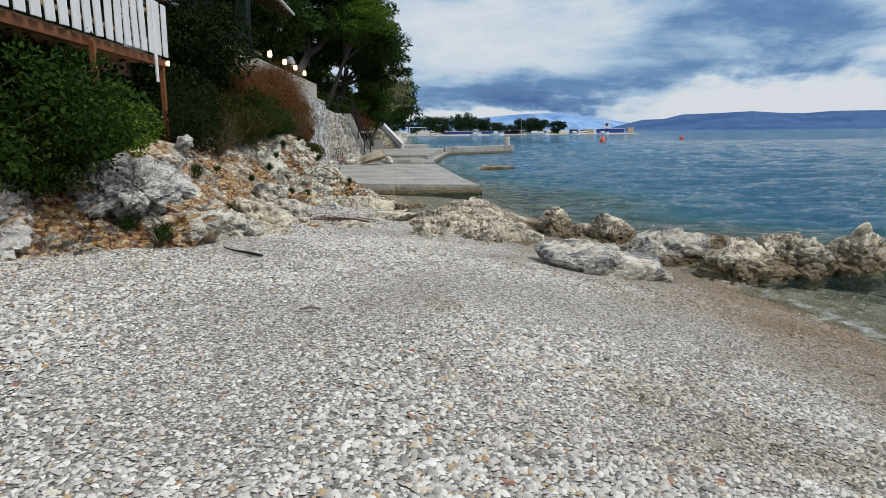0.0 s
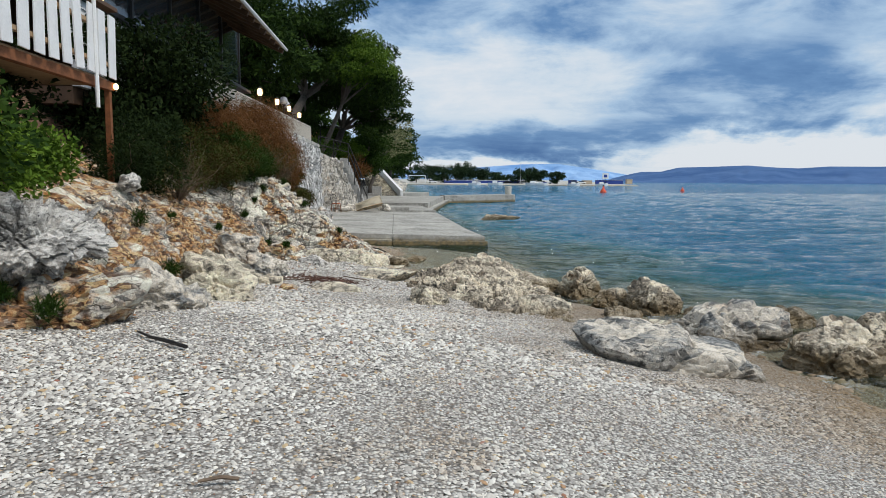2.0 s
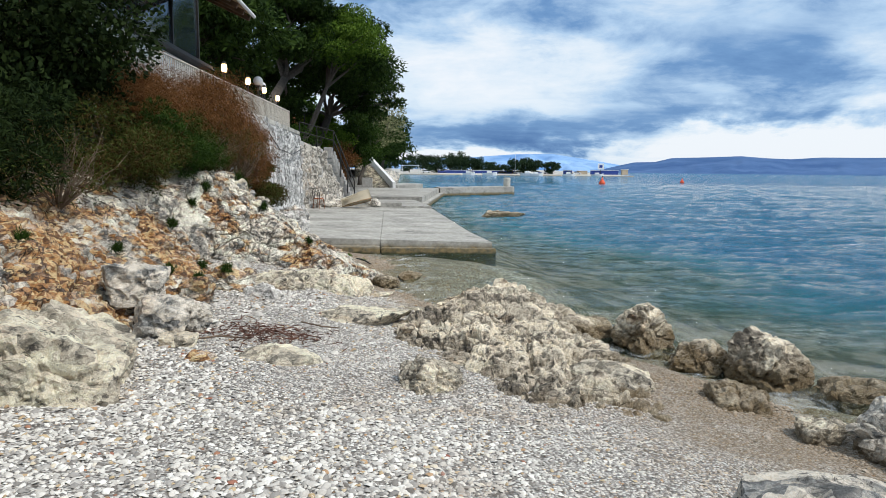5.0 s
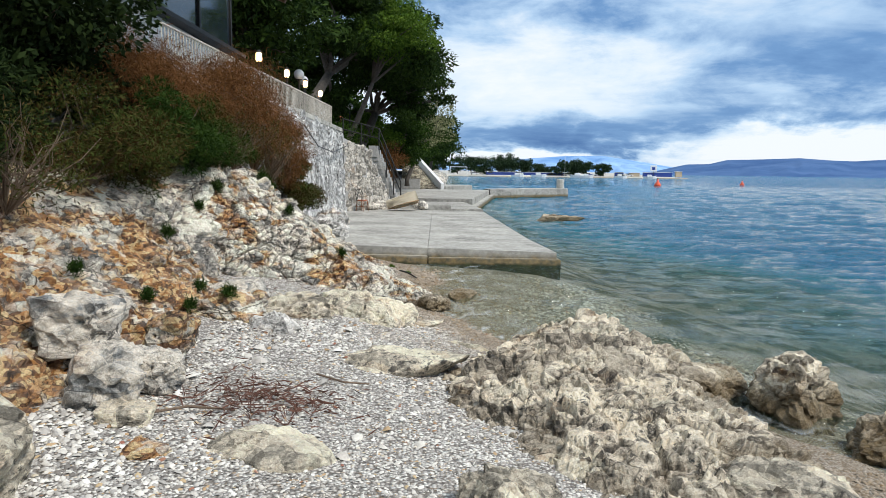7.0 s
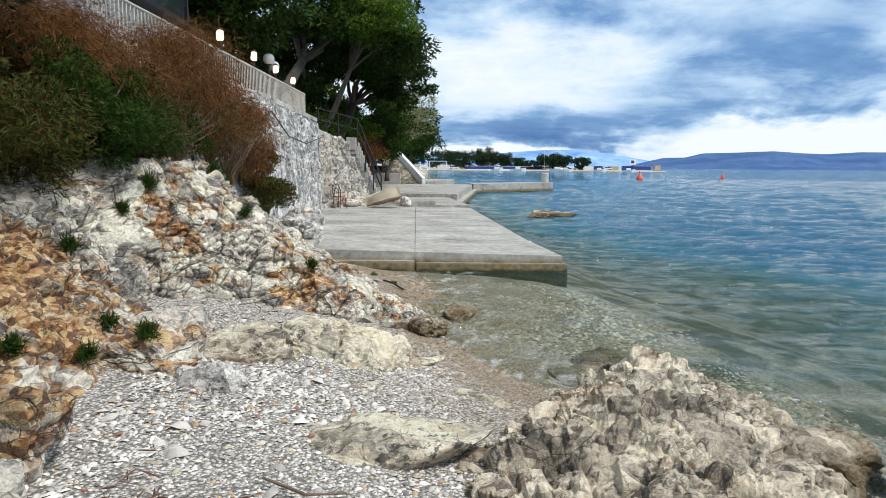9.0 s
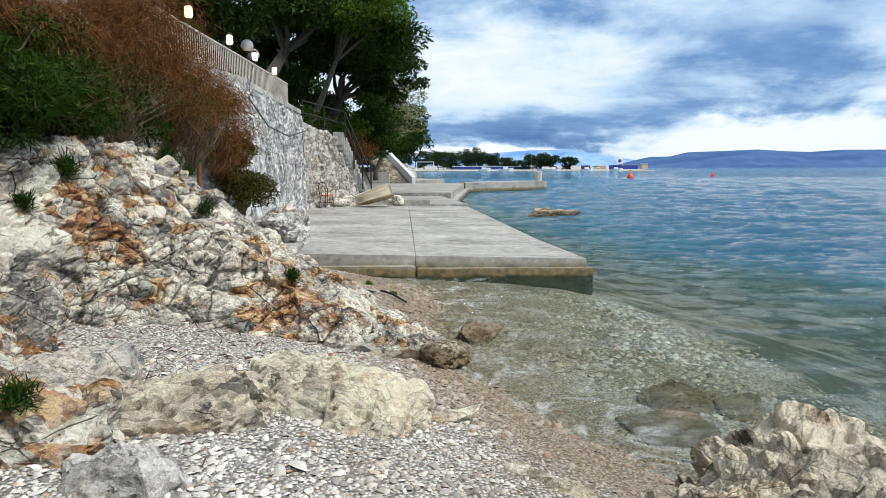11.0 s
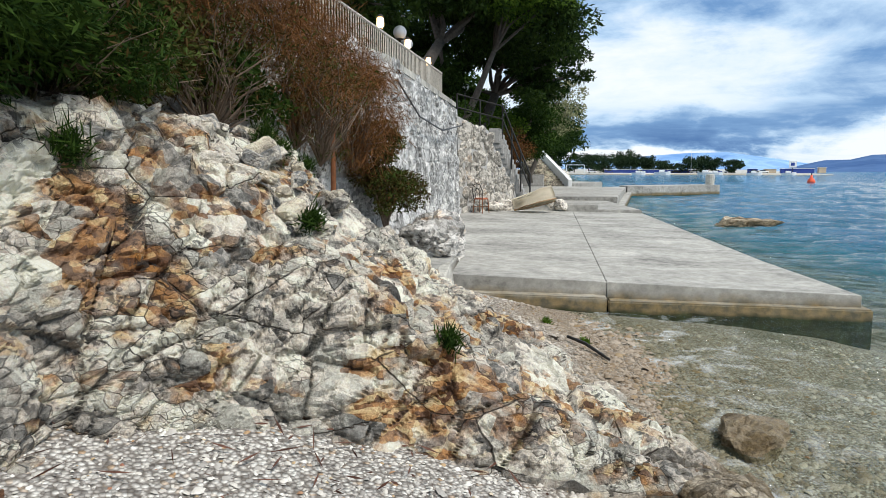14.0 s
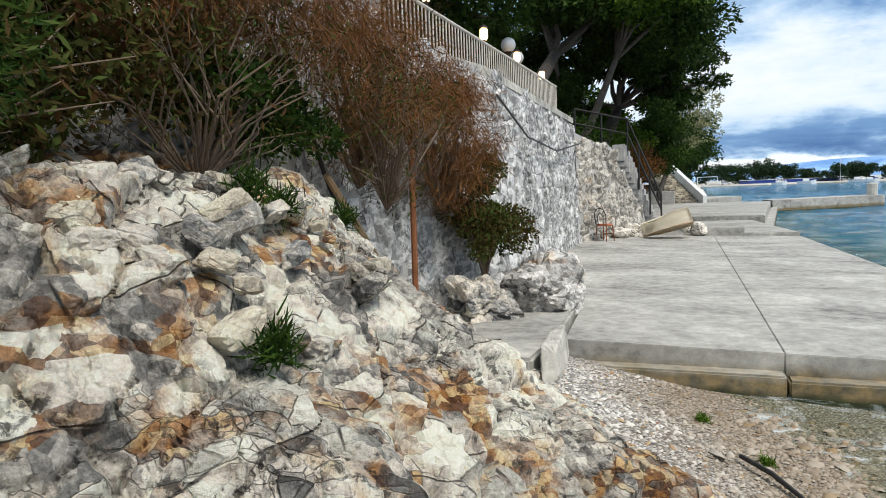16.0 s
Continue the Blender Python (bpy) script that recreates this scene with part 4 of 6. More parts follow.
slab("pavement_dock_left", [(-3.66, 22.2), (-1.6, 22.15), (-1.72, 36.2), (-5.4, 36.2), (-5.4, 24.2), (-3.75, 24.0)], -0.4, 0.42, M_CONC, "weathered grey concrete bathing terrace", 0.008, lift=dock_z)
slab("pavement_dock_right", [(-1.594, 22.15), (1.42, 22.05), (1.12, 25.0), (0.55, 36.4), (-1.714, 36.2)], -0.4, 0.42, M_CONC, "weathered grey concrete bathing terrace, brown at the waterline", 0.008, lift=dock_z)
slab("pavement_dock_strip", [(-5.6, 21.3), (-3.76, 21.05), (-3.72, 22.19), (-3.8, 23.95), (-5.4, 24.15)], -0.2, 0.47, M_CONC, "small raised concrete landing beside the terrace")
slab("dock_footing_left", [(-3.5, 22.0), (-1.6, 21.95), (-1.6, 22.25), (-3.5, 22.3)], -0.5, 0.19, M_CONC2, "stained lower course of the concrete terrace", 0.02)
slab("dock_footing_right", [(-1.58, 21.95), (1.5, 21.9), (1.48, 22.15), (-1.58, 22.25)], -0.5, 0.15, M_CONC2, "stained lower course of the concrete terrace", 0.02)
boulder("terrace_kerb", (-3.63, 21.5, 0.42), (0.17, 1.1, 0.36), (0, 0, 4), 95, M_CONC2, amp=0.08, size=0.5, level=4, square=6, label="broken raised concrete kerb at the terrace corner", category="kerb")
slab("pavement_mid", [(-6, 36.24), (0.55, 36.44), (-0.1, 43.5), (-6, 43.5)], -0.4, 0.5, M_CONC, "grey concrete terrace with a worn edge")
slab("pavement_far", [(-6, 43.54), (0.35, 43.54), (2.6, 63.0), (-6, 63.5)], -0.4, 0.66, M_CONC, "far grey concrete terrace")
slab("pavement_low_step", [(-0.05, 42.4), (0.5, 42.4), (3.0, 63.0), (2.64, 63.0)], -0.4, 0.28, M_CONC, "low dark concrete step at the water")
slab("pier", [(2.65, 62.6), (10.3, 69.0), (9.9, 71.0), (2.3, 65.0)], -0.6, 0.72, M_CONC, "pale concrete pier reaching into the sea")
slab("pavement_walk", [(-8, 66.0), (-1.0, 66.0), (1.6, 73), (-8, 80)], -0.4, 0.85, M_CONC, "raised concrete promenade")
part_b = thing("bollard", pose(9.6, 69.3, 0.72), "pale round concrete bollard on the pier end", "bollard")
part("post", lathed([(0.34, 0), (0.34, 0.75), (0.28, 0.85)], 14), M_CONC2, part_b)
slab("ledge_step", [(-4.1, 36.0), (-0.9, 36.3), (-0.9, 36.7), (-4.1, 36.5)], 0.3, 0.66, M_CONC, "low dark concrete ledge beside the boat", 0.02)


# ---- retaining walls ----
def stone_wall(name, line, base, top, mat, backing, seed, size, label, keep=300):
    """A rubble wall along a plan line: a mortar backing with raised, uneven stones."""
    rnd = random.Random(seed)
    pts = [Vector((x, y, 0)) for x, y in line]
    lens = [0.0]
    for a, b in zip(pts, pts[1:]):
        lens.append(lens[-1] + (b - a).length)

    def on(s):
        i = max(k for k in range(len(pts) - 1) if lens[k] <= s + 1e-9)
        a, b = pts[i], pts[i + 1]
        d = (b - a).normalized()
        return a + d * (s - lens[i]), d

    bm = bmesh.new()
    prev = None
    for k in range(int(lens[-1] / 0.4) + 2):
        s = min(lens[-1], k * 0.4)
        p, d = on(s)
        nrm = Vector((d.y, -d.x, 0))
        zb, zt = base(s / lens[-1]), top(s / lens[-1])
        cur = [bm.verts.new(q) for q in (p + Vector((0, 0, zb)), p - nrm * 0.16 + Vector((0, 0, zt)), p - nrm * 0.6 + Vector((0, 0, zt)), p - nrm * 0.6 + Vector((0, 0, zb)))]
        if prev:
            for j in range(4):
                bm.faces.new((prev[j], cur[j], cur[(j + 1) % 4], prev[(j + 1) % 4]))
        else:
            bm.faces.new(cur)
        prev = cur
    bm.faces.new(prev)
    bmesh.ops.recalc_face_normals(bm, faces=bm.faces)
    wall = part(name, bm, backing)
    tagged(wall, label, "wall", kind="structure")
    S, F = unit_sphere(2)
    shapes = []
    for k in range(14):
        q = (np.abs(S) ** 7.0).sum(-1) ** (-1 / 7.0)
        P = S * q[:, None]
        P = P + 0.30 * np.stack([vnoise(P * 1.3 + k * 9.1, seed + j) for j in range(3)], -1)
        me = bpy.data.meshes.new("stone")
        me.from_pydata(P.tolist(), [], F.tolist())
        me.materials.append(mat)
        shapes.append(me)
    s, count = 0.0, 0
    loose_v, loose_f = [], []
    rows = int((max(top(u / 20) for u in range(21)) - min(base(u / 20) for u in range(21))) / (size * 0.78)) + 1
    z0 = min(base(u / 20) for u in range(21))
    for r in range(rows):
        s = rnd.uniform(0, size)
        while s < lens[-1]:
            w = size * rnd.uniform(0.6, 1.5)
            h = size * rnd.uniform(0.72, 1.0)
            z = z0 + (r + 0.5) * size * 0.78 + rnd.uniform(-0.2, 0.2) * size
            u = min(1, s / lens[-1])
            if base(u) < z < top(u) - h * 0.2:
                p, d = on(min(s, lens[-1]))
                nrm = Vector((d.y, -d.x, 0))
                lean = 0.16 * (z - base(u)) / max(0.1, top(u) - base(u))
                at = p - nrm * (lean + 0.02) + Vector((0, 0, z))
                rot = Matrix((d, -nrm, Vector((0, 0, 1)))).transposed().to_4x4()
                m = Matrix.Translation(at) @ rot @ pose(0, 0, 0, rnd.uniform(-8, 8), rnd.uniform(-22, 22), rnd.uniform(-8, 8)) @ Matrix.Diagonal((w * 0.52, rnd.uniform(0.04, 0.085), h * 0.56, 1))
                if count < keep:
                    ob = new("stone", rnd.choice(shapes))
                    ob.parent = wall
                    ob.matrix_basis = m
                    count += 1
                else:
                    me = rnd.choice(shapes)
                    n0 = len(loose_v)
                    loose_v.extend((m @ v.co)[:] for v in me.vertices)
                    loose_f.extend([i + n0 for i in f.vertices] for f in me.polygons)
            s += w
    if loose_v:
        ob = from_np("stones", loose_v, loose_f, mat, wall)
        tagged(ob, "rough stones of the wall", kind="stuff")
    return wall


def ramp_of(*pts):
    xs_, zs_ = zip(*pts)
    return lambda u: float(np.interp(u, xs_, zs_))


stone_wall("wall_terrace", [(-6.35, 15.5), (-5.6, 21.5), (-5.05, 25), (-5.15, 33.6)], ramp_of((0, 1.6), (0.3, 0.5), (1, 0.4)), ramp_of((0, 4.0), (0.5, 3.75), (1, 3.65)),
           M_WHITESTONE, M_MORTAR, 5, 0.34, "whitewashed rough stone retaining wall under the terrace")
stone_wall("wall_stair", [(-5.15, 33.7), (-4.7, 34.6), (-3.6, 37.6)], ramp_of((0, 0.45), (1, 0.45)), ramp_of((0, 3.45), (0.25, 3.2), (0.5, 3.1), (0.55, 2.7), (1, 1.1)),
           M_DRYSTONE, M_MORTAR, 6, 0.36, "dry-stone wall stepping down beside the stair", 240)


# ---- railing on the terrace wall ----
def railing(name, a, b, h, gap, mat, label, bar=0.012, solid=0.0):
    a, b = Vector(a), Vector(b)
    r = thing(name, Matrix.Translation(a), label, "railing")
    d = b - a
    L = d.length
    part("top_rail", tubed([(0, 0, h), d + Vector((0, 0, h))], 0.025), mat, r)
    part("bottom_rail", tubed([(0, 0, 0.08), d + Vector((0, 0, 0.08))], 0.018), mat, r)
    me = None
    n = int(L / gap)
    for k in range(n + 1):
        q = d * (k / n)
        if me is None:
            o = part("baluster", tubed([(0, 0, 0), (0, 0, h)], bar, 6), mat, r)
            me = o.data
        else:
            o = new("baluster", me)
            o.parent = r
        o.location = q
    return r


railing("terrace_railing", (-6.2, 18.5, 3.86), (-5.6, 32.9, 3.78), 0.80, 0.13, M_CREAMPAINT, "cream painted steel railing with close upright bars", 0.013)
slab("terrace_edge", [(-6.3, 19.5), (-5.2, 25), (-5.25, 33.4), (-5.7, 33.4), (-5.7, 25), (-6.9, 19.5)], 3.66, 3.80, M_CONC2, "thin concrete edge of the terrace", 0.02)


# ---- restaurant ----
house = thing("restaurant", pose(0, 0, 0), "seaside restaurant with dark glass front and a wooden awning", "restaurant")
FX0, FY0, FX1, FY1 = -6.9, 12.5, -7.2, 25.6      # the glass front


def front_x(y):
    return FX0 + (FX1 - FX0) * (y - FY0) / (FY1 - FY0)


for k in range(10):
    z = 3.7 + k * 0.15
    bm = bmesh.new()
    vs = [bm.verts.new(p) for p in ((FX0 + 0.05, FY0, z), (FX1 + 0.05, FY1, z), (FX1 + 0.02, FY1, z + 0.15), (FX0 + 0.02, FY0, z + 0.15),
                                    (FX0 - 0.1, FY0, z), (FX1 - 0.1, FY1, z), (FX1 - 0.1, FY1, z + 0.15), (FX0 - 0.1, FY0, z + 0.15))]
    for f in ((0, 1, 2, 3), (4, 7, 6, 5), (0, 4, 5, 1), (3, 2, 6, 7), (0, 3, 7, 4), (1, 5, 6, 2)):
        bm.faces.new([vs[i] for i in f])
    part("siding_board", bm, M_WHITEPAINT, house)
ys_ = np.linspace(FY0, FY1, 6)
for a, b in zip(ys_, ys_[1:]):
    bm = bmesh.new()
    q = [(front_x(a), a + 0.05, 5.3), (front_x(b), b - 0.05, 5.3), (front_x(b), b - 0.05, 7.6), (front_x(a), a + 0.05, 7.6)]
    vs = [bm.verts.new(p) for p in q] + [bm.verts.new((p[0] - 0.02, p[1], p[2])) for p in q]
    for f in ((0, 1, 2, 3), (4, 7, 6, 5), (0, 4, 5, 1), (3, 2, 6, 7), (0, 3, 7, 4), (1, 5, 6, 2)):
        bm.faces.new([vs[i] for i in f])
    w = part("window", bm, M_GLASS, house, "dark reflecting terrace glass")
    w.visible_shadow = False
    part("mullion", boxed((front_x(b) - 0.05, b - 0.05, 5.2), (front_x(b) + 0.05, b + 0.05, 7.7), 0.008), M_DARKSTEEL, house)
part("sill", boxed((-7.25, FY0, 5.2), (-6.78, FY1 + 0.05, 5.3), 0.01), M_DARKSTEEL, house)
part("back_wall", boxed((-13, FY0, 3.5), (-12.7, FY1, 8.0)), M_WOOD, house)
part("side_wall", boxed((-12.7, FY1 - 0.1, 3.5), (-7.3, FY1, 7.7)), M_GLASS, house)
part("floor", boxed((-12.7, FY0, 3.4), (-7.0, FY1, 3.7)), M_WOOD, house)
part("roof", boxed((-13.2, FY0, 7.7), (-7.0, FY1 + 0.2, 7.85), 0.02), M_WOOD, house)
bm = bmesh.new()
for x, z in ((-7.3, 7.55), (-5.4, 6.68)):
    for y in (FY0, 25.0):
        for dz in (0, 0.06):
            bm.verts.new((x, y, z + dz))
bm.verts.ensure_lookup_table()
for f in ((0, 1, 3, 2), (4, 6, 7, 5), (0, 2, 6, 4), (1, 5, 7, 3), (0, 4, 5, 1), (2, 3, 7, 6)):
    bm.faces.new([bm.verts[i] for i in f])
part("awning", bm, M_PALEWOOD, house, "sloping timber awning")
part("fascia", tubed([(-5.38, FY0, 6.68), (-5.38, 25.05, 6.68)], 0.05), M_WHITEPAINT, house)
for k in range(16):
    y = 24.8 - k * 0.78
    m = Matrix.Translation((-6.35, y, 7.02)) @ pose(0, 0, 0, 0, 24.6, 0)
    part("rafter", box(bmesh.new(), (-1.0, -0.06, -0.11), (1.0, 0.06, 0.03), 0.01, m), M_WOOD, house)
for x, y in ((-8.2, 22.6), (-8.6, 24.2), (-8.4, 23.8), (-9.0, 18.5)):
    part("table_lamp", lathed([(0.02, 0), (0.06, 0.05), (0.05, 0.12), (0.02, 0.15)], 10, (x, y, 5.65)), M_LAMP, house, "warm lit lamp behind the glass")


# ---- lanterns and globe lamps on the terrace ----
def lantern(at, label="small lit lantern on a dark post by the railing"):
    l = thing("lantern", Matrix.Translation(at), label, "lantern", "terrace lanterns")
    part("post", tubed([(0, 0, -1.3), (0, 0, -0.12)], 0.03), M_DARKSTEEL, l)
    part("shade", lathed([(0.06, -0.12), (0.095, -0.06), (0.085, 0.10), (0.05, 0.13)], 12), M_LAMP, l, "lit frosted shade")
    part("cap", lathed([(0.1, 0.13), (0.06, 0.18), (0.015, 0.21)], 12), M_DARKSTEEL, l)
    return l


for at in ((-6.6, 26.3, 5.35), (-6.6, 29.8, 5.38), (-6.6, 32.9, 5.42), (-6.6, 36.1, 5.42)):
    lantern(at)


def globe_lamp(at, post, r=0.2):
    g = thing("globe_lamp", Matrix.Translation(at), "white opal globe lamp on a dark post", "lamp", "globe lamps")
    part("globe", lathed([(r * math.sin(a), -r * math.cos(a)) for a in (0.25 + 0.24 * k for k in range(12))] + [(0.01, r)], 20), M_GLOBE, g, "white opal globe", True)
    part("post", tubed([(0, 0, -post), (0, 0, -r * 0.9)], [0.05, 0.035]), M_DARKSTEEL, g)
    part("collar", lathed([(0.10, -r * 1.08), (0.12, -r * 0.95), (0.06, -r * 0.8)], 12), M_DARKSTEEL, g)
    return g


for at, post in (((-6.9, 33.2, 5.82), 2.2), ((-7.1, 35.0, 5.82), 2.2), ((-6.8, 46.8, 5.87), 2.6)):
    globe_lamp(at, post)

# ---- picket deck on posts ----
deck = thing("picket_deck", pose(0, 0, 0), "raised timber deck with white pickets on rusty posts", "deck")
part("floor", boxed((-8.5, 2.0, 3.5), (-5.72, 10.85, 3.6), 0.01), M_PALEWOOD, deck)
part("edge_beam", boxed((-5.75, 2.0, 3.42), (-5.64, 10.9, 3.55), 0.01), M_RUST, deck)
rnd = random.Random(4)
for k in range(26):
    y = 10.7 - k * 0.34
    m = Matrix.Translation((-5.58, y, 3.60)) @ pose(0, 0, 0, rnd.uniform(-4, 4), 0, 0)
    part("picket", box(bmesh.new(), (-0.012, -0.11, -0.02), (0.012, 0.11, 0.92 + rnd.uniform(-0.04, 0.04)), 0.004, m), M_WHITEPAINT, deck)
for z in (3.75, 4.25):
    part("rail", boxed((-5.66, 2.0, z), (-5.60, 10.85, z + 0.06), 0.005), M_PALEWOOD, deck)
part("top_rail", boxed((-5.7, 2.0, 4.58), (-5.55, 10.9, 4.64), 0.008), M_WOOD, deck)
for x, y, z in ((-5.7, 10.8, 2.0), (-5.6, 7.75, 1.9), (-5.6, 4.4, 1.9), (-8.3, 10.6, 3.0)):
    part("post", boxed((x - 0.04, y - 0.04, z - 0.6), (x + 0.04, y + 0.04, 3.5), 0.006), M_RUST, deck)
part("corner_pole", tubed([(-5.55, 10.1, 3.1), (-5.55, 10.1, 4.75)], 0.03), M_WHITEPAINT, deck)
part("spotlight", lathed([(0.015, 0), (0.035, 0.02), (0.035, 0.07), (0.015, 0.09)], 12, (-5.6, 10.85, 3.44)), M_LAMP, deck, "lit spotlight under the deck corner")
part("deck_lamp", lathed([(0.03, 0), (0.08, 0.04), (0.08, 0.12), (0.03, 0.16)], 12, (-5.7, 10.6, 4.66)), M_LAMP, deck, "warm lit lamp on the deck rail")


# ---- foliage ----
def leaves(name, blobs, count, size, mat, seed, parent=None, long=1.6, droop=0.0, shell=0.55, spray=0, width=0.42):
    """Many small leaves filling ellipsoids; uneven, with gaps. blobs: (x, y, z, rx, ry, rz)."""
    rng = np.random.default_rng(seed)
    bl = np.array(blobs, float)
    vol = (bl[:, 3] * bl[:, 4] * bl[:, 5]) ** 0.75
    pick = rng.choice(len(bl), count, p=vol / vol.sum())
    d = rng.normal(size=(count, 3))
    d /= np.linalg.norm(d, axis=1, keepdims=True)
    r = shell + (1.08 - shell) * rng.random(count) ** 0.7
    C = bl[pick, :3] + d * bl[pick, 3:] * r[:, None]
    lump = fbm(C / (0.28 * bl[:, 3:].mean()), 2, seed)
    ok = lump > -0.25
    C, d = C[ok], d[ok]
    if spray:
        C = np.repeat(C, spray, 0) + rng.normal(size=(len(C) * spray, 3)) * size * 1.6
        d = np.repeat(d, spray, 0)
    n = len(C)
    a = rng.normal(size=(n, 3)) * 0.75 + d
    a[:, 2] -= droop
    a /= np.linalg.norm(a, axis=1, keepdims=True)
    b = np.cross(a, rng.normal(size=(n, 3)))
    b /= np.linalg.norm(b, axis=1, keepdims=True)
    s = size * rng.uniform(0.6, 1.4, (n, 1))
    V = np.stack([C - a * s * long * 0.5, C + b * s * width, C + a * s * long * 0.5, C - b * s * width], 1).reshape(-1, 3)
    F = np.arange(n * 4).reshape(-1, 4)
    return from_np(name, V, F, mat, parent)


def clumps(center, radii, n, seed, part_r=0.36, flat=0.8, reach=0.92):
    """A lumpy crown: smaller ellipsoids scattered through a large one."""
    rng = np.random.default_rng(seed)
    out = []
    for _ in range(n):
        d = rng.normal(size=3)
        d /= np.linalg.norm(d)
        p = np.array(center) + d * np.array(radii) * rng.uniform(0.25, reach)
        r = np.array(radii).mean() * part_r * rng.uniform(0.6, 1.35)
        out.append((*p, r * rng.uniform(0.9, 1.5), r * rng.uniform(0.9, 1.5), r * flat))
    return out


def stems(parent, foot, tips, seed, r=0.02, mat=None, name="stem"):
    rnd_ = random.Random(seed)
    bm = bmesh.new()
    for t in tips:
        a, b = Vector(foot), Vector(t)
        m1 = a.lerp(b, 0.35) + Vector((rnd_.uniform(-1, 1), rnd_.uniform(-1, 1), rnd_.uniform(0, 1))) * (b - a).length * 0.14
        m2 = a.lerp(b, 0.7) + Vector((rnd_.uniform(-1, 1), rnd_.uniform(-1, 1), rnd_.uniform(-0.3, 1))) * (b - a).length * 0.12
        tube(bm, [a, m1, m2, b], [r, r * 0.75, r * 0.5, r * 0.2], 5)
    return part(name, bm, mat or M_TWIG, parent)


def bush(name, center, radii, count, size, mat, seed, label, long=1.6, droop=0.0, n=12, twigs=10, part_r=0.4, shell=0.4, spray=0, width=0.42, twig_r=0.022):
    b = thing(name, pose(0, 0, 0), label, "bush")
    bl = clumps(center, radii, n, seed, part_r)
    leaves("foliage", bl, count, size, mat, seed, b, long, droop, shell, spray, width)
    foot = (center[0] - radii[0] * 0.3, center[1], center[2] - radii[2] * 0.95)
    stems(b, foot, [q[:3] for q in bl[:twigs]], seed, twig_r)
    return b


def tree(name, foot, crown, radii, seed, mat, label, count, size, trunk_r=0.25, n=26, lean=None, part_r=0.3, flat=0.62, long=1.8, limbs=9, shell=0.4, reach=0.85):
    t = thing(name, pose(0, 0, 0), label, "tree")
    bl = clumps(crown, radii, n, seed, part_r, flat, reach)
    fork = Vector(foot).lerp(Vector(crown), 0.55) + Vector(lean or (0, 0, 0))
    mid_ = Vector(foot).lerp(fork, 0.5) + Vector((0.12, -0.1, 0)) * 2 * trunk_r
    part("trunk", tubed([Vector(foot) - Vector((0, 0, 0.5)), Vector(foot), mid_, fork], [trunk_r * 1.25, trunk_r, trunk_r * 0.85, trunk_r * 0.6], 10), M_BARK, t, smooth=True)
    stems(t, fork, [q[:3] for q in bl[:limbs]], seed, trunk_r * 0.45, M_BARK, "limb")
    leaves("crown", bl, count, size, mat, seed, t, long, 0.0, shell)
    return t


# bushes above the cliff
bush("shrub", (-5.9, 5.4, 2.45), (1.3, 1.7, 0.95), 26000, 0.045, M_BUSH, 101, "dense dark green evergreen shrub on the bank", n=22, part_r=0.34)
bush("shrub", (-5.1, 7.1, 2.3), (0.7, 1.0, 0.6), 15000, 0.038, M_LIME, 102, "bright green shrub above the white boulder", n=18, part_r=0.34)
bush("shrub", (-7.0, 8.6, 3.0), (1.4, 2.2, 1.3), 14000, 0.06, M_LAUREL, 103, "dark shrub filling the bank under the deck", n=18)
bush("laurel_bush", (-6.4, 14.3, 3.95), (1.1, 2.6, 1.55), 34000, 0.06, M_LAUREL, 104, "tall glossy dark laurel bush beside the deck", n=24, part_r=0.34)
bush("shrub", (-5.75, 11.8, 2.45), (0.95, 1.7, 0.85), 24000, 0.036, M_LAUREL, 105, "dark green shrub hanging over the cliff", n=26, part_r=0.27, twigs=24, long=2.2, width=0.24)
bush("shrub", (-5.45, 14.4, 2.4), (0.85, 1.9, 0.75), 26000, 0.034, M_DRYBUSH, 106, "green shrub with dry brown twigs above the cliff", n=28, part_r=0.26, twigs=28, long=2.4, width=0.2)
for k, (c, r, n_) in enumerate((((-5.7, 16.6, 3.5), (0.8, 1.7, 0.85), 16000), ((-5.3, 18.9, 3.5), (0.7, 1.7, 0.85), 11000), ((-5.15, 20.9, 3.0), (0.55, 1.3, 1.0), 5500), ((-4.95, 22.5, 2.75), (0.45, 0.9, 1.0), 5500))):
    bush("tamarisk_bush", c, r, n_, 0.05, M_TAMARISK, 107 + k, "rust-brown feathery tamarisk hanging over the white wall", long=3.2, droop=0.8, n=30, spray=3, twigs=30, part_r=0.36, shell=0.05, width=0.055)
bush("shrub", (-5.2, 17.6, 2.85), (0.6, 1.4, 0.55), 14000, 0.032, M_DRYBUSH, 115, "green shrub with bare twigs on the wall", n=24, twigs=20, part_r=0.3)
bush("shrub", (-5.05, 15.9, 2.62), (0.65, 1.3, 0.6), 24000, 0.032, M_BUSH, 119, "dark green shrub hanging over the cliff edge", n=28, twigs=28, part_r=0.25, long=2.4, width=0.2)
bush("shrub", (-4.72, 16.1, 2.55), (0.55, 1.0, 0.36), 20000, 0.03, M_BUSH, 140, "dark feathery green shrub spilling over the rock", n=26, twigs=26, part_r=0.3, long=2.6, width=0.16)
bush("shrub", (-4.75, 23.6, 1.7), (0.55, 0.85, 0.95), 18000, 0.03, M_DRYBUSH, 116, "green and brown shrub growing out of the wall foot", n=14, part_r=0.34)
bush("shrub", (-5.3, 19.2, 2.75), (0.45, 1.2, 0.6), 9000, 0.034, M_BUSH, 120, "thin green shrub with bare twigs against the white wall", n=20, twigs=20, part_r=0.26)
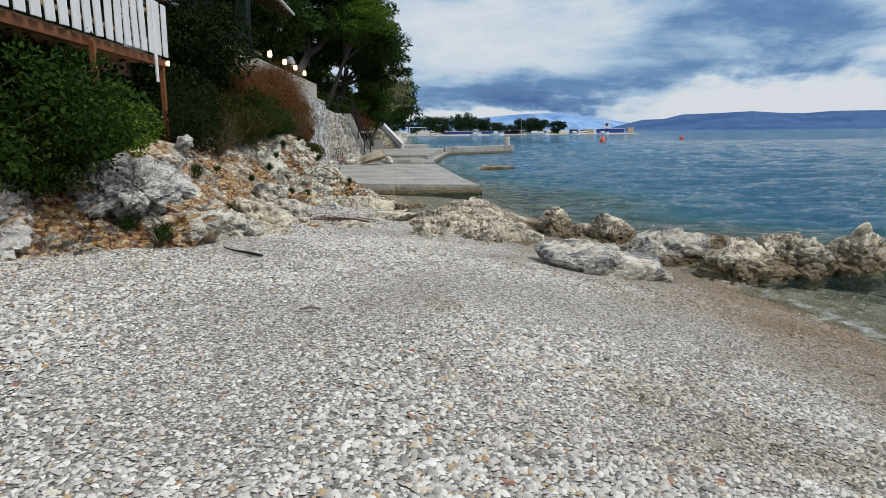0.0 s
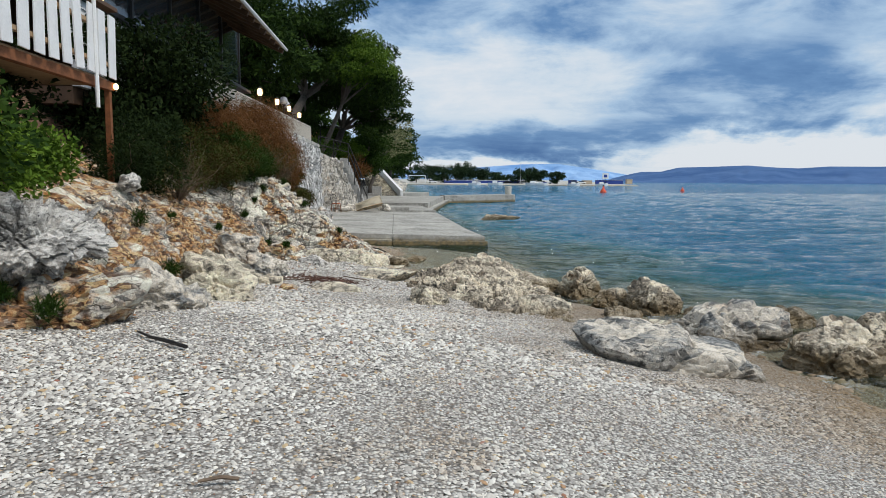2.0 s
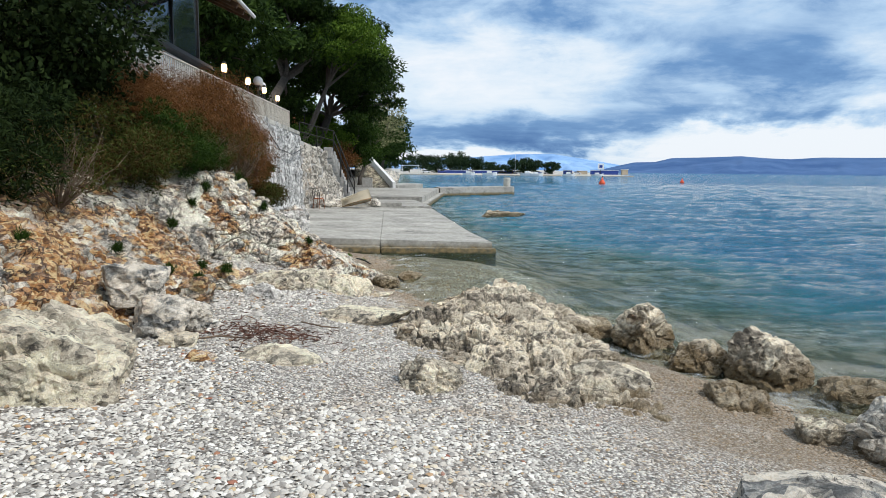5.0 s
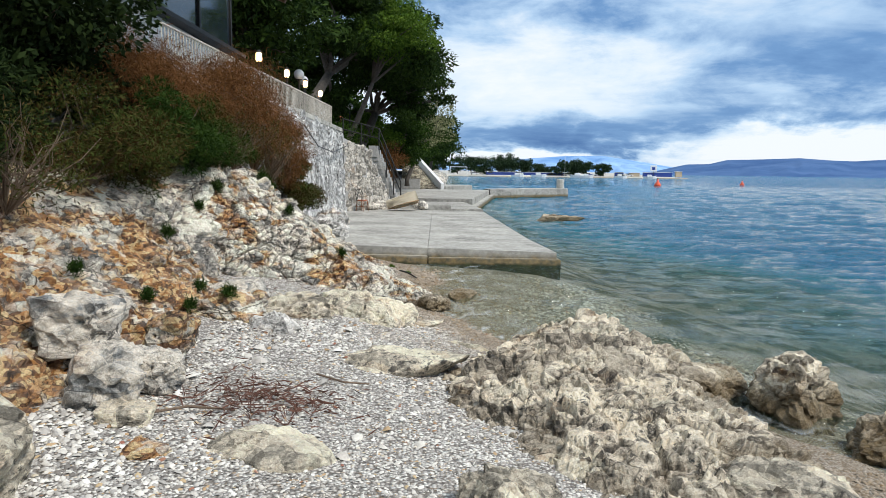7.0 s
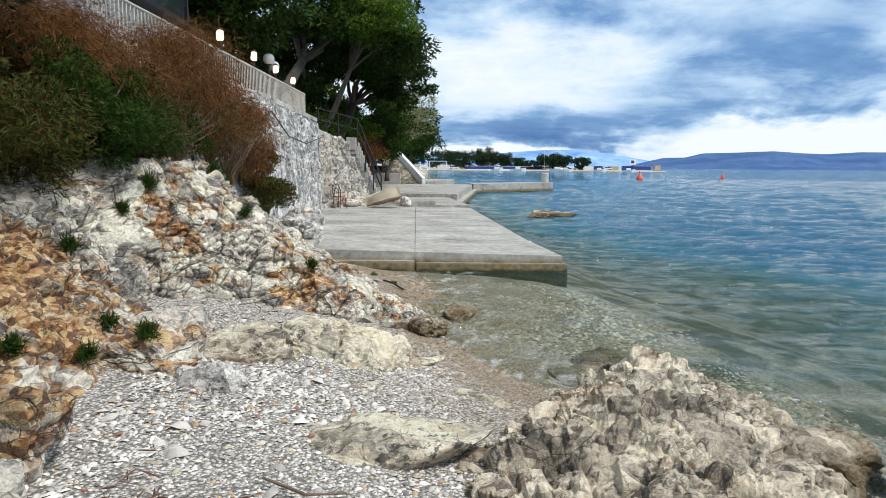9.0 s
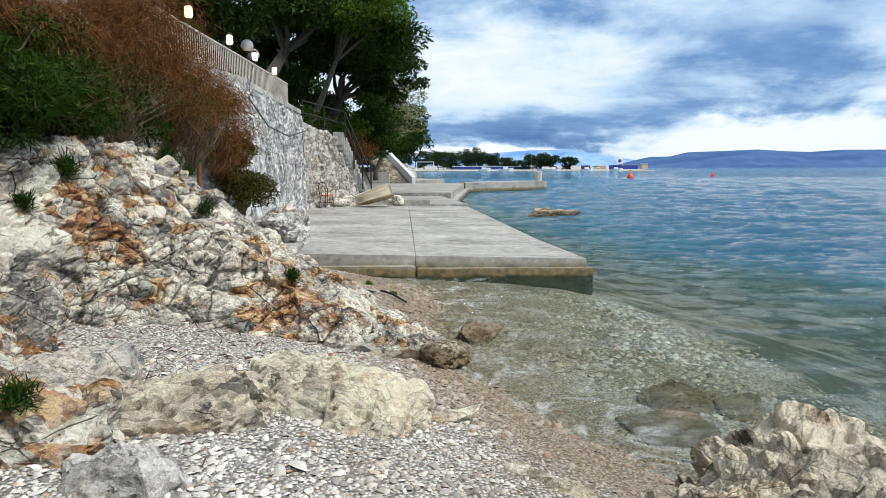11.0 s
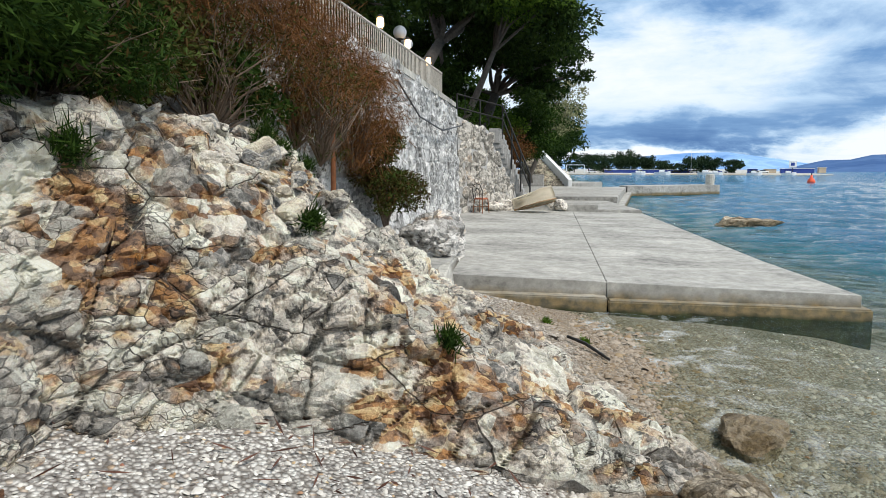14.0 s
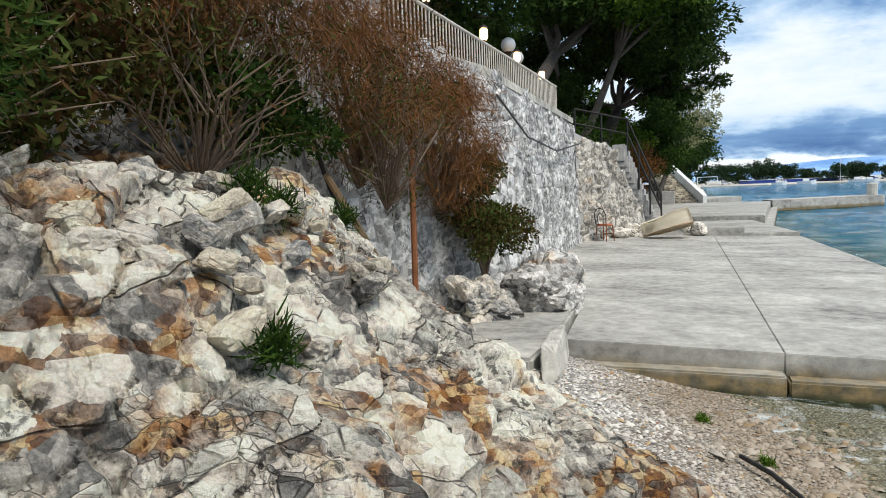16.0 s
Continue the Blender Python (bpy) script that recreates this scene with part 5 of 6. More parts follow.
for k, (c, r) in enumerate((((-4.85, 18.4, 2.75), (0.7, 1.5, 0.75)), ((-4.8, 16.5, 2.5), (0.7, 1.2, 0.45)), ((-5.1, 12.6, 2.25), (0.7, 1.5, 0.6)), ((-4.75, 20.6, 2.6), (0.5, 1.2, 0.8)))):
    bush("twiggy_shrub", c, r, 2600, 0.024, M_DRYBUSH, 150 + k, "half-bare shrub of thin arching twigs above the rock", n=60, twigs=60, part_r=0.22, long=2.2, width=0.25, twig_r=0.010)
bush("hedge", (-6.4, 37.0, 3.7), (0.8, 2.6, 0.6), 9000, 0.06, M_BUSH, 117, "clipped green hedge above the wall", n=14)
bush("hedge", (-9.0, 36.0, 4.8), (1.6, 5.0, 1.5), 12000, 0.09, M_LAUREL, 118, "dark shrubs behind the terrace", n=18)

# trees behind
PINES = "large dark Aleppo pine leaning over the shore"
tree("pine_tree", (-8.3, 37.5, 3.6), (-5.9, 43.0, 9.5), (4.4, 4.8, 4.4), 121, M_PINE, PINES, 75000, 0.095, 0.34, 60, part_r=0.22, long=2.6, flat=0.6, shell=0.25, reach=1.02)
tree("pine_tree", (-6.4, 47.5, 3.4), (-4.6, 48.5, 7.4), (3.8, 3.6, 2.8), 122, M_PINE, "tall dark Aleppo pine by the shore path", 50000, 0.09, 0.34, 40, part_r=0.25, flat=0.55, shell=0.25, long=2.4, reach=1.05)
tree("pine_tree", (-9.2, 34.5, 3.8), (-10.0, 33.5, 9.0), (4.4, 5.8, 4.4), 123, M_PINE, "dark pine behind the restaurant terrace", 55000, 0.11, 0.32, 46, part_r=0.28, long=2.4)
tree("pine_tree", (-14, 24.0, 4), (-13.5, 25.0, 12), (4, 6, 4.5), 124, M_PINE, "dark pine behind the restaurant", 18000, 0.15, 0.32, 24)
tree("pine_tree", (-12.5, 46.0, 4), (-11.5, 47.0, 9.5), (5, 5, 5.5), 132, M_PINE, "dark pine behind the terrace", 30000, 0.14, 0.32, 28)
tree("leafy_tree", (-6.2, 41.0, 3.4), (-3.7, 40.5, 9.0), (1.7, 1.7, 2.6), 125, M_LIME, "fresh green leafy tree among the pines", 22000, 0.075, 0.16, 24, part_r=0.32)
tree("leafy_tree", (-4.0, 58.0, 1.5), (-2.4, 59.0, 6.0), (2.3, 2.6, 2.6), 126, M_GREYGREEN, "pale half-bare spring tree by the shore", 9000, 0.085, 0.16, 26, shell=0.75, part_r=0.3, limbs=22)
tree("leafy_tree", (-7.5, 62.0, 2.5), (-5.2, 63.0, 4.6), (2.8, 4.0, 2.4), 127, M_LIME, "green leafy tree above the far stair", 20000, 0.11, 0.22, 24)
tree("pine_tree", (-5.5, 84.0, 2.5), (-3.6, 84.0, 6.4), (3.4, 6.0, 3.8), 128, M_PINE, "dark pine by the shore path", 20000, 0.16, 0.3, 26)
tree("pine_tree", (-3.5, 110.0, 1.6), (-2.6, 110.0, 6.0), (4.2, 7, 4.6), 129, M_PINE, "dark pine beside the shore path", 14000, 0.22, 0.3, 26)
tree("leafy_tree", (-9.5, 58.0, 3.2), (-9.0, 58.0, 6.5), (3.5, 4.0, 3.5), 130, M_BUSH, "dark green tree on the bank", 16000, 0.13, 0.22, 22)
tree("pine_tree", (-7.0, 140.0, 1.6), (-6.0, 140.0, 7.0), (6.5, 8, 5.0), 133, M_PINE, "dark pine beside the shore path", 10000, 0.3, 0.3, 22)
tree("leafy_tree", (-6.0, 72.0, 2.6), (-4.6, 72.0, 4.6), (2.6, 4.0, 2.2), 134, M_BUSH, "green thicket above the far rocks", 14000, 0.12, 0.2, 20)
tree("leafy_tree", (-5.5, 54.0, 1.5), (-4.2, 54.0, 4.2), (2.2, 3.2, 2.3), 135, M_BUSH, "dense green tree above the terrace", 22000, 0.09, 0.18, 28)
tree("leafy_tree", (-7.0, 50.0, 2.5), (-6.2, 50.5, 4.6), (2.2, 3.5, 2.0), 136, M_LIME, "green leafy undergrowth below the pines", 16000, 0.09, 0.16, 24)
bush("tamarisk_bush", (-4.6, 46.5, 2.7), (0.8, 1.6, 1.3), 3500, 0.06, M_TAMARISK, 131, "rust-brown tamarisk beside the stair", long=3.0, droop=0.3, n=14, spray=4, width=0.12)

# ---- distance ----
def ridge(name, pts, base_y, mat, label, rough, seed):
    """A far hill range: a plan line with heights, sloping down to the sea in front."""
    az0, az1 = pts[0][0], pts[-1][0]
    A = np.linspace(az0, az1, 260)
    H = np.interp(A, [p[0] for p in pts], [p[1] for p in pts])
    R = base_y * (1 + 0.03 * np.sin(A * 0.4))
    V = []
    for i, (a, h, r) in enumerate(zip(A, H, R)):
        for j in range(14):
            f = j / 13
            rr = r * (1 + 0.35 * f)
            wob = fbm(np.array([[a * 0.9, f * 4.0, seed]]), 4, seed)[0] * rough * h * math.sin(math.pi * min(1, f * 0.95 + 0.05))
            V.append((rr * math.sin(radians(a)), rr * math.cos(radians(a)), -2 + (h * rr / base_y) * f ** 0.8 + wob))
    return tagged(from_np(name, V, grid_faces(260, 14), mat, smooth=True), label, "hills", kind="structure")


# no air between: the hills' haze is in their blue material colours
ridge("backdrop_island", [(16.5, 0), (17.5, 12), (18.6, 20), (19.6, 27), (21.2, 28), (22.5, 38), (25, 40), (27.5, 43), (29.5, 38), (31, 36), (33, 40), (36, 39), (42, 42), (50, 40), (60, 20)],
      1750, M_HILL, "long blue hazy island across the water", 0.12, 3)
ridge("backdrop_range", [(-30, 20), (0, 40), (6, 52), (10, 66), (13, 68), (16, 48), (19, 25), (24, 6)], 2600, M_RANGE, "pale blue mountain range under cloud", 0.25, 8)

# far shore with quay, trees, boats and cars
V, F = sheet(np.linspace(-120, 118, 60), np.array([330, 338, 346, 470, 600.0]), lambda X, Y: np.where(Y < 335, -1.0, np.where(Y < 400, 0.8, 3.0)) - np.where(X > 108, 0.4, 0))
tagged(from_np("far_shore", V, F, M_CONC2), "low far quay of the town", "quay", kind="structure")
for k, (x, y, w, h) in enumerate(((6, 352, 9, 10), (13, 356, 10, 11), (20, 350, 10, 10), (27, 354, 11, 11.5), (34, 350, 10, 10.5), (40, 352, 9, 9.5), (-4, 356, 10, 10), (46, 346, 8, 7), (51, 346, 5, 5), (57, 340, 7.5, 8.5),
                                  (63, 342, 8.5, 9.5), (68, 341, 7.5, 9), (77, 340, 7.5, 7), (-16, 358, 14, 12), (16, 362, 12, 12), (31, 364, 12, 12.5))):
    tree("far_tree", (x, y, 0.8), (x, y, 0.8 + h * 0.47), (w * 0.68, 4, h * 0.46), 200 + k, M_FAR, "round dark pine on the far quay", 3600, 0.45, 0.3, 30, flat=0.8, limbs=4, shell=0.1)


def far_boat(at, L, label="small white motor boat moored at the quay"):
    b = thing("motor_boat", Matrix.Translation(at), label, "boat", "moored boats")
    bm = bmesh.new()
    sec = [(-0.5, 0.16, 0.0), (-0.2, 0.18, 0.0), (0.2, 0.16, 0.02), (0.5, 0.01, 0.08)]
    rows = [[bm.verts.new((t * L, s * w * L, z * L)) for s, z in ((-0.7, 0), (-1, 0.16 + up), (1, 0.16 + up), (0.7, 0))] for t, w, up in sec]
    for a, c in zip(rows, rows[1:]):
        for j in range(4):
            bm.faces.new((a[j], a[(j + 1) % 4], c[(j + 1) % 4], c[j]))
    bm.faces.new(rows[0])
    bm.faces.new(list(reversed(rows[-1])))
    part("hull", bm, M_WHITEPAINT, b)
    part("cabin", boxed((-0.2 * L, -0.11 * L, 0.15 * L), (0.12 * L, 0.11 * L, 0.30 * L), 0.03 * L), M_WHITEPAINT, b)
    part("windscreen", boxed((0.121 * L, -0.09 * L, 0.2 * L), (0.14 * L, 0.09 * L, 0.28 * L)), M_GLASS, b)
    return b


for x, y, L in ((34, 330, 6), (44, 328, 7), (62, 326, 7), (66, 325, 6), (82, 326, 6), (96, 326, 6)):
    far_boat((x, y, 0), L)


def far_car(at, mat, label):
    c = thing("parked_car", Matrix.Translation(at), label, "car", "parked cars")
    part("body", boxed((-2.1, -0.85, 0.3), (2.1, 0.85, 0.85), 0.2), mat, c)
    part("cabin", boxed((-1.3, -0.75, 0.85), (0.9, 0.75, 1.45), 0.22), M_GLASS, c)
    for x in (-1.3, 1.3):
        for y in (-0.85, 0.75):
            part("wheel", tubed([(x, y, 0.32), (x, y + 0.12, 0.32)], 0.32, 12), M_BLACK, c)
    return c


for k, x in enumerate((14, 22, 36, 52, 60, 70, 75, 86, 90)):
    far_car((x, 341, 0.8), (M_WHITEPAINT, M_BLUE, M_WHITEPAINT, M_DARKSTEEL)[k % 4], ("small white parked car on the far quay", "dark blue parked car on the far quay", "white parked car on the far quay", "black parked car on the far quay")[k % 4])
for x0, x1, h, mat, label in ((84, 88, 1.9, M_BLUE, "blue hoarding on the quay"), (91, 96, 1.8, M_BEIGE, "beige hut on the quay"), (98, 112, 2.0, M_BLUE, "long blue hoarding on the quay"), (114, 117, 2.6, M_BEIGE, "small hut at the end of the quay"), (20, 60, 1.4, M_BLUE, "blue fence along the far quay")):
    hut = thing("quay_hut", pose(0, 0, 0), label, "hut")
    part("body", boxed((x0, 343, 0.8), (x1, 345, 0.8 + h), 0.05), mat, hut)
    part("roof", boxed((x0 - 0.2, 342.8, 0.8 + h), (x1 + 0.2, 345.2, 0.95 + h), 0.03), M_WHITEPAINT, hut)
sign = thing("quay_sign", pose(102.5, 342, 0.78), "white square sign board on the quay", "sign")
part("board", boxed((-1.6, -0.1, 2.6), (1.6, 0.1, 5.6), 0.05), M_WHITEPAINT, sign)
part("leg", boxed((-0.1, -0.1, 0), (0.1, 0.1, 2.62)), M_DARKSTEEL, sign)
part("emblem", boxed((-0.8, -0.14, 3.4), (0.8, -0.104, 4.8), 0.02), M_BLUE, sign)
mast = thing("flag_mast", pose(58, 338, 0.8), "tall thin white mast on the quay", "mast")
part("pole", tubed([(0, 0, 0), (0, 0, 10)], [0.15, 0.08]), M_WHITEPAINT, mast)


def buoy(at, r):
    b = thing("buoy", Matrix.Translation(at), "orange mooring buoy afloat on the sea", "buoy", "buoys")
    part("float", lathed([(r * 0.4, -r * 0.6), (r, -r * 0.1), (r * 0.95, r * 0.4), (r * 0.35, r * 1.2), (r * 0.2, r * 1.9)], 14), M_BUOY, b, smooth=True)
    part("eye", tubed([(0, 0, r * 1.8), (0, 0, r * 2.3)], r * 0.15), M_DARKSTEEL, b)


buoy((37.5, 129, 0.05), 0.6)
buoy((62, 150, 0.05), 0.45)


# ---- things on the terraces ----
def chair(at, turn):
    c = thing("chair", pose(*at, 0, 0, turn), "old bentwood chair with a faded red seat by the wall", "chair")
    part("seat", lathed([(0.19, 0.42), (0.21, 0.44), (0.20, 0.47), (0.02, 0.475)], 18), M_CHAIRRED, c, "faded red round seat")
    for x, y in ((-0.15, -0.14), (0.15, -0.14), (-0.15, 0.14), (0.15, 0.14)):
        part("leg", tubed([(x * 1.2, y * 1.25, 0), (x, y, 0.44)], [0.013, 0.016]), M_RUST, c)
    part("hoop", tubed([(-0.16, 0.16, 0.44), (-0.19, 0.2, 0.7), (-0.13, 0.23, 0.86), (0, 0.24, 0.91), (0.13, 0.23, 0.86), (0.19, 0.2, 0.7), (0.16, 0.16, 0.44)], 0.013), M_DARKSTEEL, c)
    part("inner_hoop", tubed([(-0.08, 0.17, 0.44), (-0.09, 0.2, 0.68), (0, 0.23, 0.78), (0.09, 0.2, 0.68), (0.08, 0.17, 0.44)], 0.01), M_DARKSTEEL, c)
    part("stretcher", tubed([(-0.17, -0.16, 0.2), (0.17, -0.16, 0.2)], 0.009), M_RUST, c)
    part("stretcher", tubed([(-0.17, 0.16, 0.2), (0.17, 0.16, 0.2)], 0.009), M_RUST, c)


chair((-4.55, 34.0, dock_z(-4.55, 34.0)), 150)

# the small boat lying on its side
boat = thing("dinghy", pose(-2.95, 35.1, 0.67, 12, 17, 188), "small cream dinghy hull lying keel up on the terrace", "boat")
bm = bmesh.new()
L, rows = 1.35, []
for i in range(13):
    t = i / 12
    w = 0.42 * (math.sin(math.pi * min(1, 0.12 + t * 0.62)) ** 0.7) * (1 - max(0, t - 0.75) * 3.4)
    k = 0.46 - 0.10 * t + 0.05 * math.sin(6 * t)
    rows.append([bm.verts.new((-0.7 + L * t, w * math.sin(a) * 1.0, (k * math.cos(a) ** 0.8 if math.cos(a) > 0 else 0) + 0.06 * t)) for a in (radians(-90 + 180 * j / 10) for j in range(11))])
for a, b in zip(rows, rows[1:]):
    for j in range(10):
        bm.faces.new((a[j], a[j + 1], b[j + 1], b[j]))
bm.faces.new(rows[0])
bmesh.ops.solidify(bm, geom=bm.faces[:], thickness=0.03)
part("hull", bm, M_BOAT, boat, smooth=True)
part("keel", tubed([(-0.7, 0, 0.47), (0, 0, 0.44), (0.66, 0, 0.4)], 0.022), M_BOAT, boat)
part("gunwale", tubed([(-0.7, 0.28, 0.0), (-0.2, 0.43, 0.02), (0.25, 0.35, 0.04), (0.66, 0.03, 0.06)], 0.022), M_PALEWOOD, boat)
part("gunwale", tubed([(-0.7, -0.28, 0.0), (-0.2, -0.43, 0.02), (0.25, -0.35, 0.04), (0.66, -0.03, 0.06)], 0.022), M_PALEWOOD, boat)
for k, (x, y, d) in enumerate(((-2.1, 36.2, 0.5), (-2.45, 36.4, 0.55), (-3.9, 35.8, 0.6), (-4.2, 35.1, 0.5), (-3.6, 38.2, 0.7), (-3.2, 38.6, 0.6))):
    boulder("rubble_stone", (x, y, 0.62), (d, d, d * 0.8), (0, 0, 40 * k), 300 + k, M_DRYSTONE, level=3, label="pale rubble stone at the wall foot", group="rubble at the stair wall")

# the stair behind the dry-stone wall, with its dark handrail
stair = thing("stone_stair", pose(0, 0, 0), "narrow stone stair climbing behind the dry wall", "stair")
for k in range(15):
    t = k / 14
    x, y, z = -3.35 - 0.95 * t, 38.0 - 0.6 * t, 0.75 + 2.5 * t
    part("step", boxed((x - 0.35, y - 0.1, z - 0.5), (x + 0.03, y + 1.2, z + 0.02), 0.01), M_MORTAR, stair)
rail = thing("stair_handrail", pose(0, 0, 0), "dark steel handrail beside the stone stair", "handrail")
R0, R1, R2 = Vector((-3.2, 37.55, 0.75)), Vector((-4.2, 37.5, 3.15)), Vector((-5.7, 36.6, 3.5))
for h in (0.45, 0.9):
    part("rail", tubed([R0 + Vector((0, 0, h)), R1 + Vector((0, 0, h)), R2 + Vector((0, 0, h))], 0.03), M_DARKSTEEL, rail)
for q in (R0, R0.lerp(R1, 0.33), R0.lerp(R1, 0.66), R1, R1.lerp(R2, 0.5), R2):
    part("post", tubed([q + Vector((0, 0, -0.5)), q + Vector((0, 0, 0.92))], 0.028), M_DARKSTEEL, rail)

# the far stair with its white parapet
fs = thing("far_stair", pose(0, 0, 0), "concrete stair with a white sloping parapet", "stair")
for k in range(12):
    x, y = -1.72 - 0.17 * k, 63.7 + 0.32 * k
    part("step", boxed((x - 1.35, y, 0.4), (x, y + 0.36, 0.85 + 0.18 * k), 0.012), M_CREAM, fs)
bm = bmesh.new()
for dx in (0.02, 0.27):
    for x, y, z in ((-1.45, 63.2, 0.5), (-1.45, 63.2, 1.15), (-1.55, 63.4, 1.25), (-3.6, 67.5, 3.35), (-3.6, 67.5, 0.5)):
        bm.verts.new((x + dx, y, z))
bm.verts.ensure_lookup_table()
bm.faces.new([bm.verts[i] for i in range(5)])
bm.faces.new([bm.verts[i] for i in range(9, 4, -1)])
for i in range(5):
    bm.faces.new([bm.verts[j] for j in (i, i + 5, (i + 1) % 5 + 5, (i + 1) % 5)])
bmesh.ops.recalc_face_normals(bm, faces=bm.faces)
part("parapet", bm, M_WHITEPAINT, fs, "white painted parapet")
part("side_wall", boxed((-5.4, 63.4, 0.5), (-3.2, 64.2, 1.5), 0.05), M_MORTAR, fs)
for k in range(14):
    x, y = -3.2 + 0.11 * k + 0.5 * math.sin(k * 2.1), 67 + 5.0 * k
    d = 1.4 + 0.6 * math.sin(k * 1.7)
    boulder("shore_rock", (x, y, 1.1), (d * 1.4, d * 1.6, d), (0, 0, 33 * k), 320 + k, M_ROCK, level=3, label="pale rock armour along the far shore", group="far shore rocks")

# far villa with an orange roof
villa = thing("villa", pose(-13.2, 95, 3.2), "far white villa with an orange tiled roof", "house")
part("wall", boxed((-3.5, 0, 0), (3.0, 6, 4.6), 0.02), M_WHITEPAINT, villa)
bm = bmesh.new()
vs = [bm.verts.new(p) for p in ((-4, -0.5, 4.6), (3.5, -0.5, 4.6), (3.5, 6.5, 4.6), (-4, 6.5, 4.6), (-2.0, 3, 6.2), (1.5, 3, 6.2))]
for f in ((0, 1, 5, 4), (1, 2, 5), (2, 3, 4, 5), (3, 0, 4), (3, 2, 1, 0)):
    bm.faces.new([vs[i] for i in f])
part("roof", bm, M_ROOF, villa, "orange tiled hipped roof")
for x in (-2.2, 0.0, 1.8):
    w = part("window", boxed((x - 0.45, -0.04, 2.6), (x + 0.45, 0.02, 3.9)), M_GLASS, villa)
    part("sill", boxed((x - 0.5, -0.1, 2.5), (x + 0.5, 0.0, 2.6)), M_CONC2, w)
goal = thing("goal_frame", pose(6.0, 330, 0.4), "white goal-like frame on the far beach", "frame")
for a, b in (((-4, 0, 0), (-4, 0, 4)), ((4, 0, 0), (4, 0, 4)), ((-4, 0, 4), (4, 0, 4))):
    part("bar", tubed([a, b], 0.14), M_WHITEPAINT, goal)

# poles and pipe against the white wall
p = thing("rusty_pole", pose(0, 0, 0), "rusty steel pole standing at the wall foot", "pole")
part("pole", tubed([(-5.2, 21.9, 0.4), (-5.2, 21.95, 2.6)], 0.035), M_RUST, p)
p = thing("timber_prop", pose(0, 0, 0), "weathered timber prop leaning by the wall", "pole")
part("pole", tubed([(-5.15, 21.8, 0.6), (-5.25, 20.2, 2.15)], [0.035, 0.03], 6), M_PALEWOOD, p)
p = thing("timber_prop", pose(0, 0, 0), "short orange timber stake by the wall", "pole")
part("pole", tubed([(-5.25, 21.1, 0.75), (-5.3, 21.15, 1.4)], 0.022, 6), M_PALEWOOD, p)
p = thing("drain_hose", pose(0, 0, 0), "black hose hanging down the white wall", "hose")
part("hose", tubed([(-5.3, 21.4, 0.6), (-5.42, 21.0, 1.4), (-5.5, 20.6, 2.2), (-5.6, 20.2, 3.3)], 0.022, 6), M_BLACK, p)
p = thing("wall_cable", pose(0, 0, 0), "dark cable sagging across the stone wall", "cable")
part("cable", tubed([(-4.93, 24.5, 3.3), (-4.95, 26.5, 2.85), (-5.0, 29.5, 2.75), (-5.02, 33.0, 3.1)], 0.018, 5), M_BLACK, p)


# ---- small things on the beach ----
def stick(pts, r, label="dark driftwood stick on the pebbles"):
    s = thing("driftwood_stick", pose(0, 0, 0), label, "stick")
    part("wood", tubed([(x, y, gz(x, y) + 0.03 + h) for x, y, h in pts], [r, r * 1.1, r * 0.8, r * 0.5][:len(pts)], 7), M_DARKSTEEL if r > 0.015 else M_TWIG, s)


stick([(-2.9, 5.25, 0.0), (-3.1, 5.4, 0.012), (-3.25, 5.5, 0.01), (-3.42, 5.68, 0.0)], 0.0155)
stick([(-2.0, 3.08, 0), (-2.07, 3.06, 0.01), (-2.16, 3.02, 0)], 0.009, "thin dark twig on the pebbles")
stick([(-3.3, 10.5, 0.02), (-2.95, 10.75, 0.02), (-2.65, 10.8, 0.0)], 0.009, "thin twig on the pebbles")
stick([(-2.12, 20.1, 0.02), (-1.95, 19.85, 0.03), (-1.75, 19.5, 0.0)], 0.016, "dark driftwood at the water's edge")
stick([(-2.3, 11.9, 0.01), (-2.05, 11.75, 0.02), (-1.85, 11.85, 0.0)], 0.008, "thin twig on the pebbles")


def tuft(y, v, size, seed, mat, label="small green tuft in a crack of the cliff", at=None):
    c = np.array(at) if at else cliff_point(np.array([y]), np.array([v]))[0] + np.array([0.06, -0.02, 0.06])
    rng = np.random.default_rng(seed)
    n = 320
    size = size * 0.5
    d = rng.normal(size=(n, 3)) * 0.8 + np.array([0.25, -0.15, 0.7])
    d /= np.linalg.norm(d, axis=1, keepdims=True)
    b = np.cross(d, rng.normal(size=(n, 3)))
    b /= np.linalg.norm(b, axis=1, keepdims=True)
    s = size * rng.uniform(0.4, 1.1, (n, 1))
    o = c + rng.normal(size=(n, 3)) * size * 0.35
    V = np.stack([o - b * 0.004, o + b * 0.004, o + d * s * 0.6 + b * 0.004, o + d * s], 1).reshape(-1, 3)
    t = thing("plant_tuft", pose(0, 0, 0), label, "plant", "cliff tufts")
    tagged(from_np("leaf_clump", V, np.arange(n * 4).reshape(-1, 4), mat, t), kind="stuff")
    return t


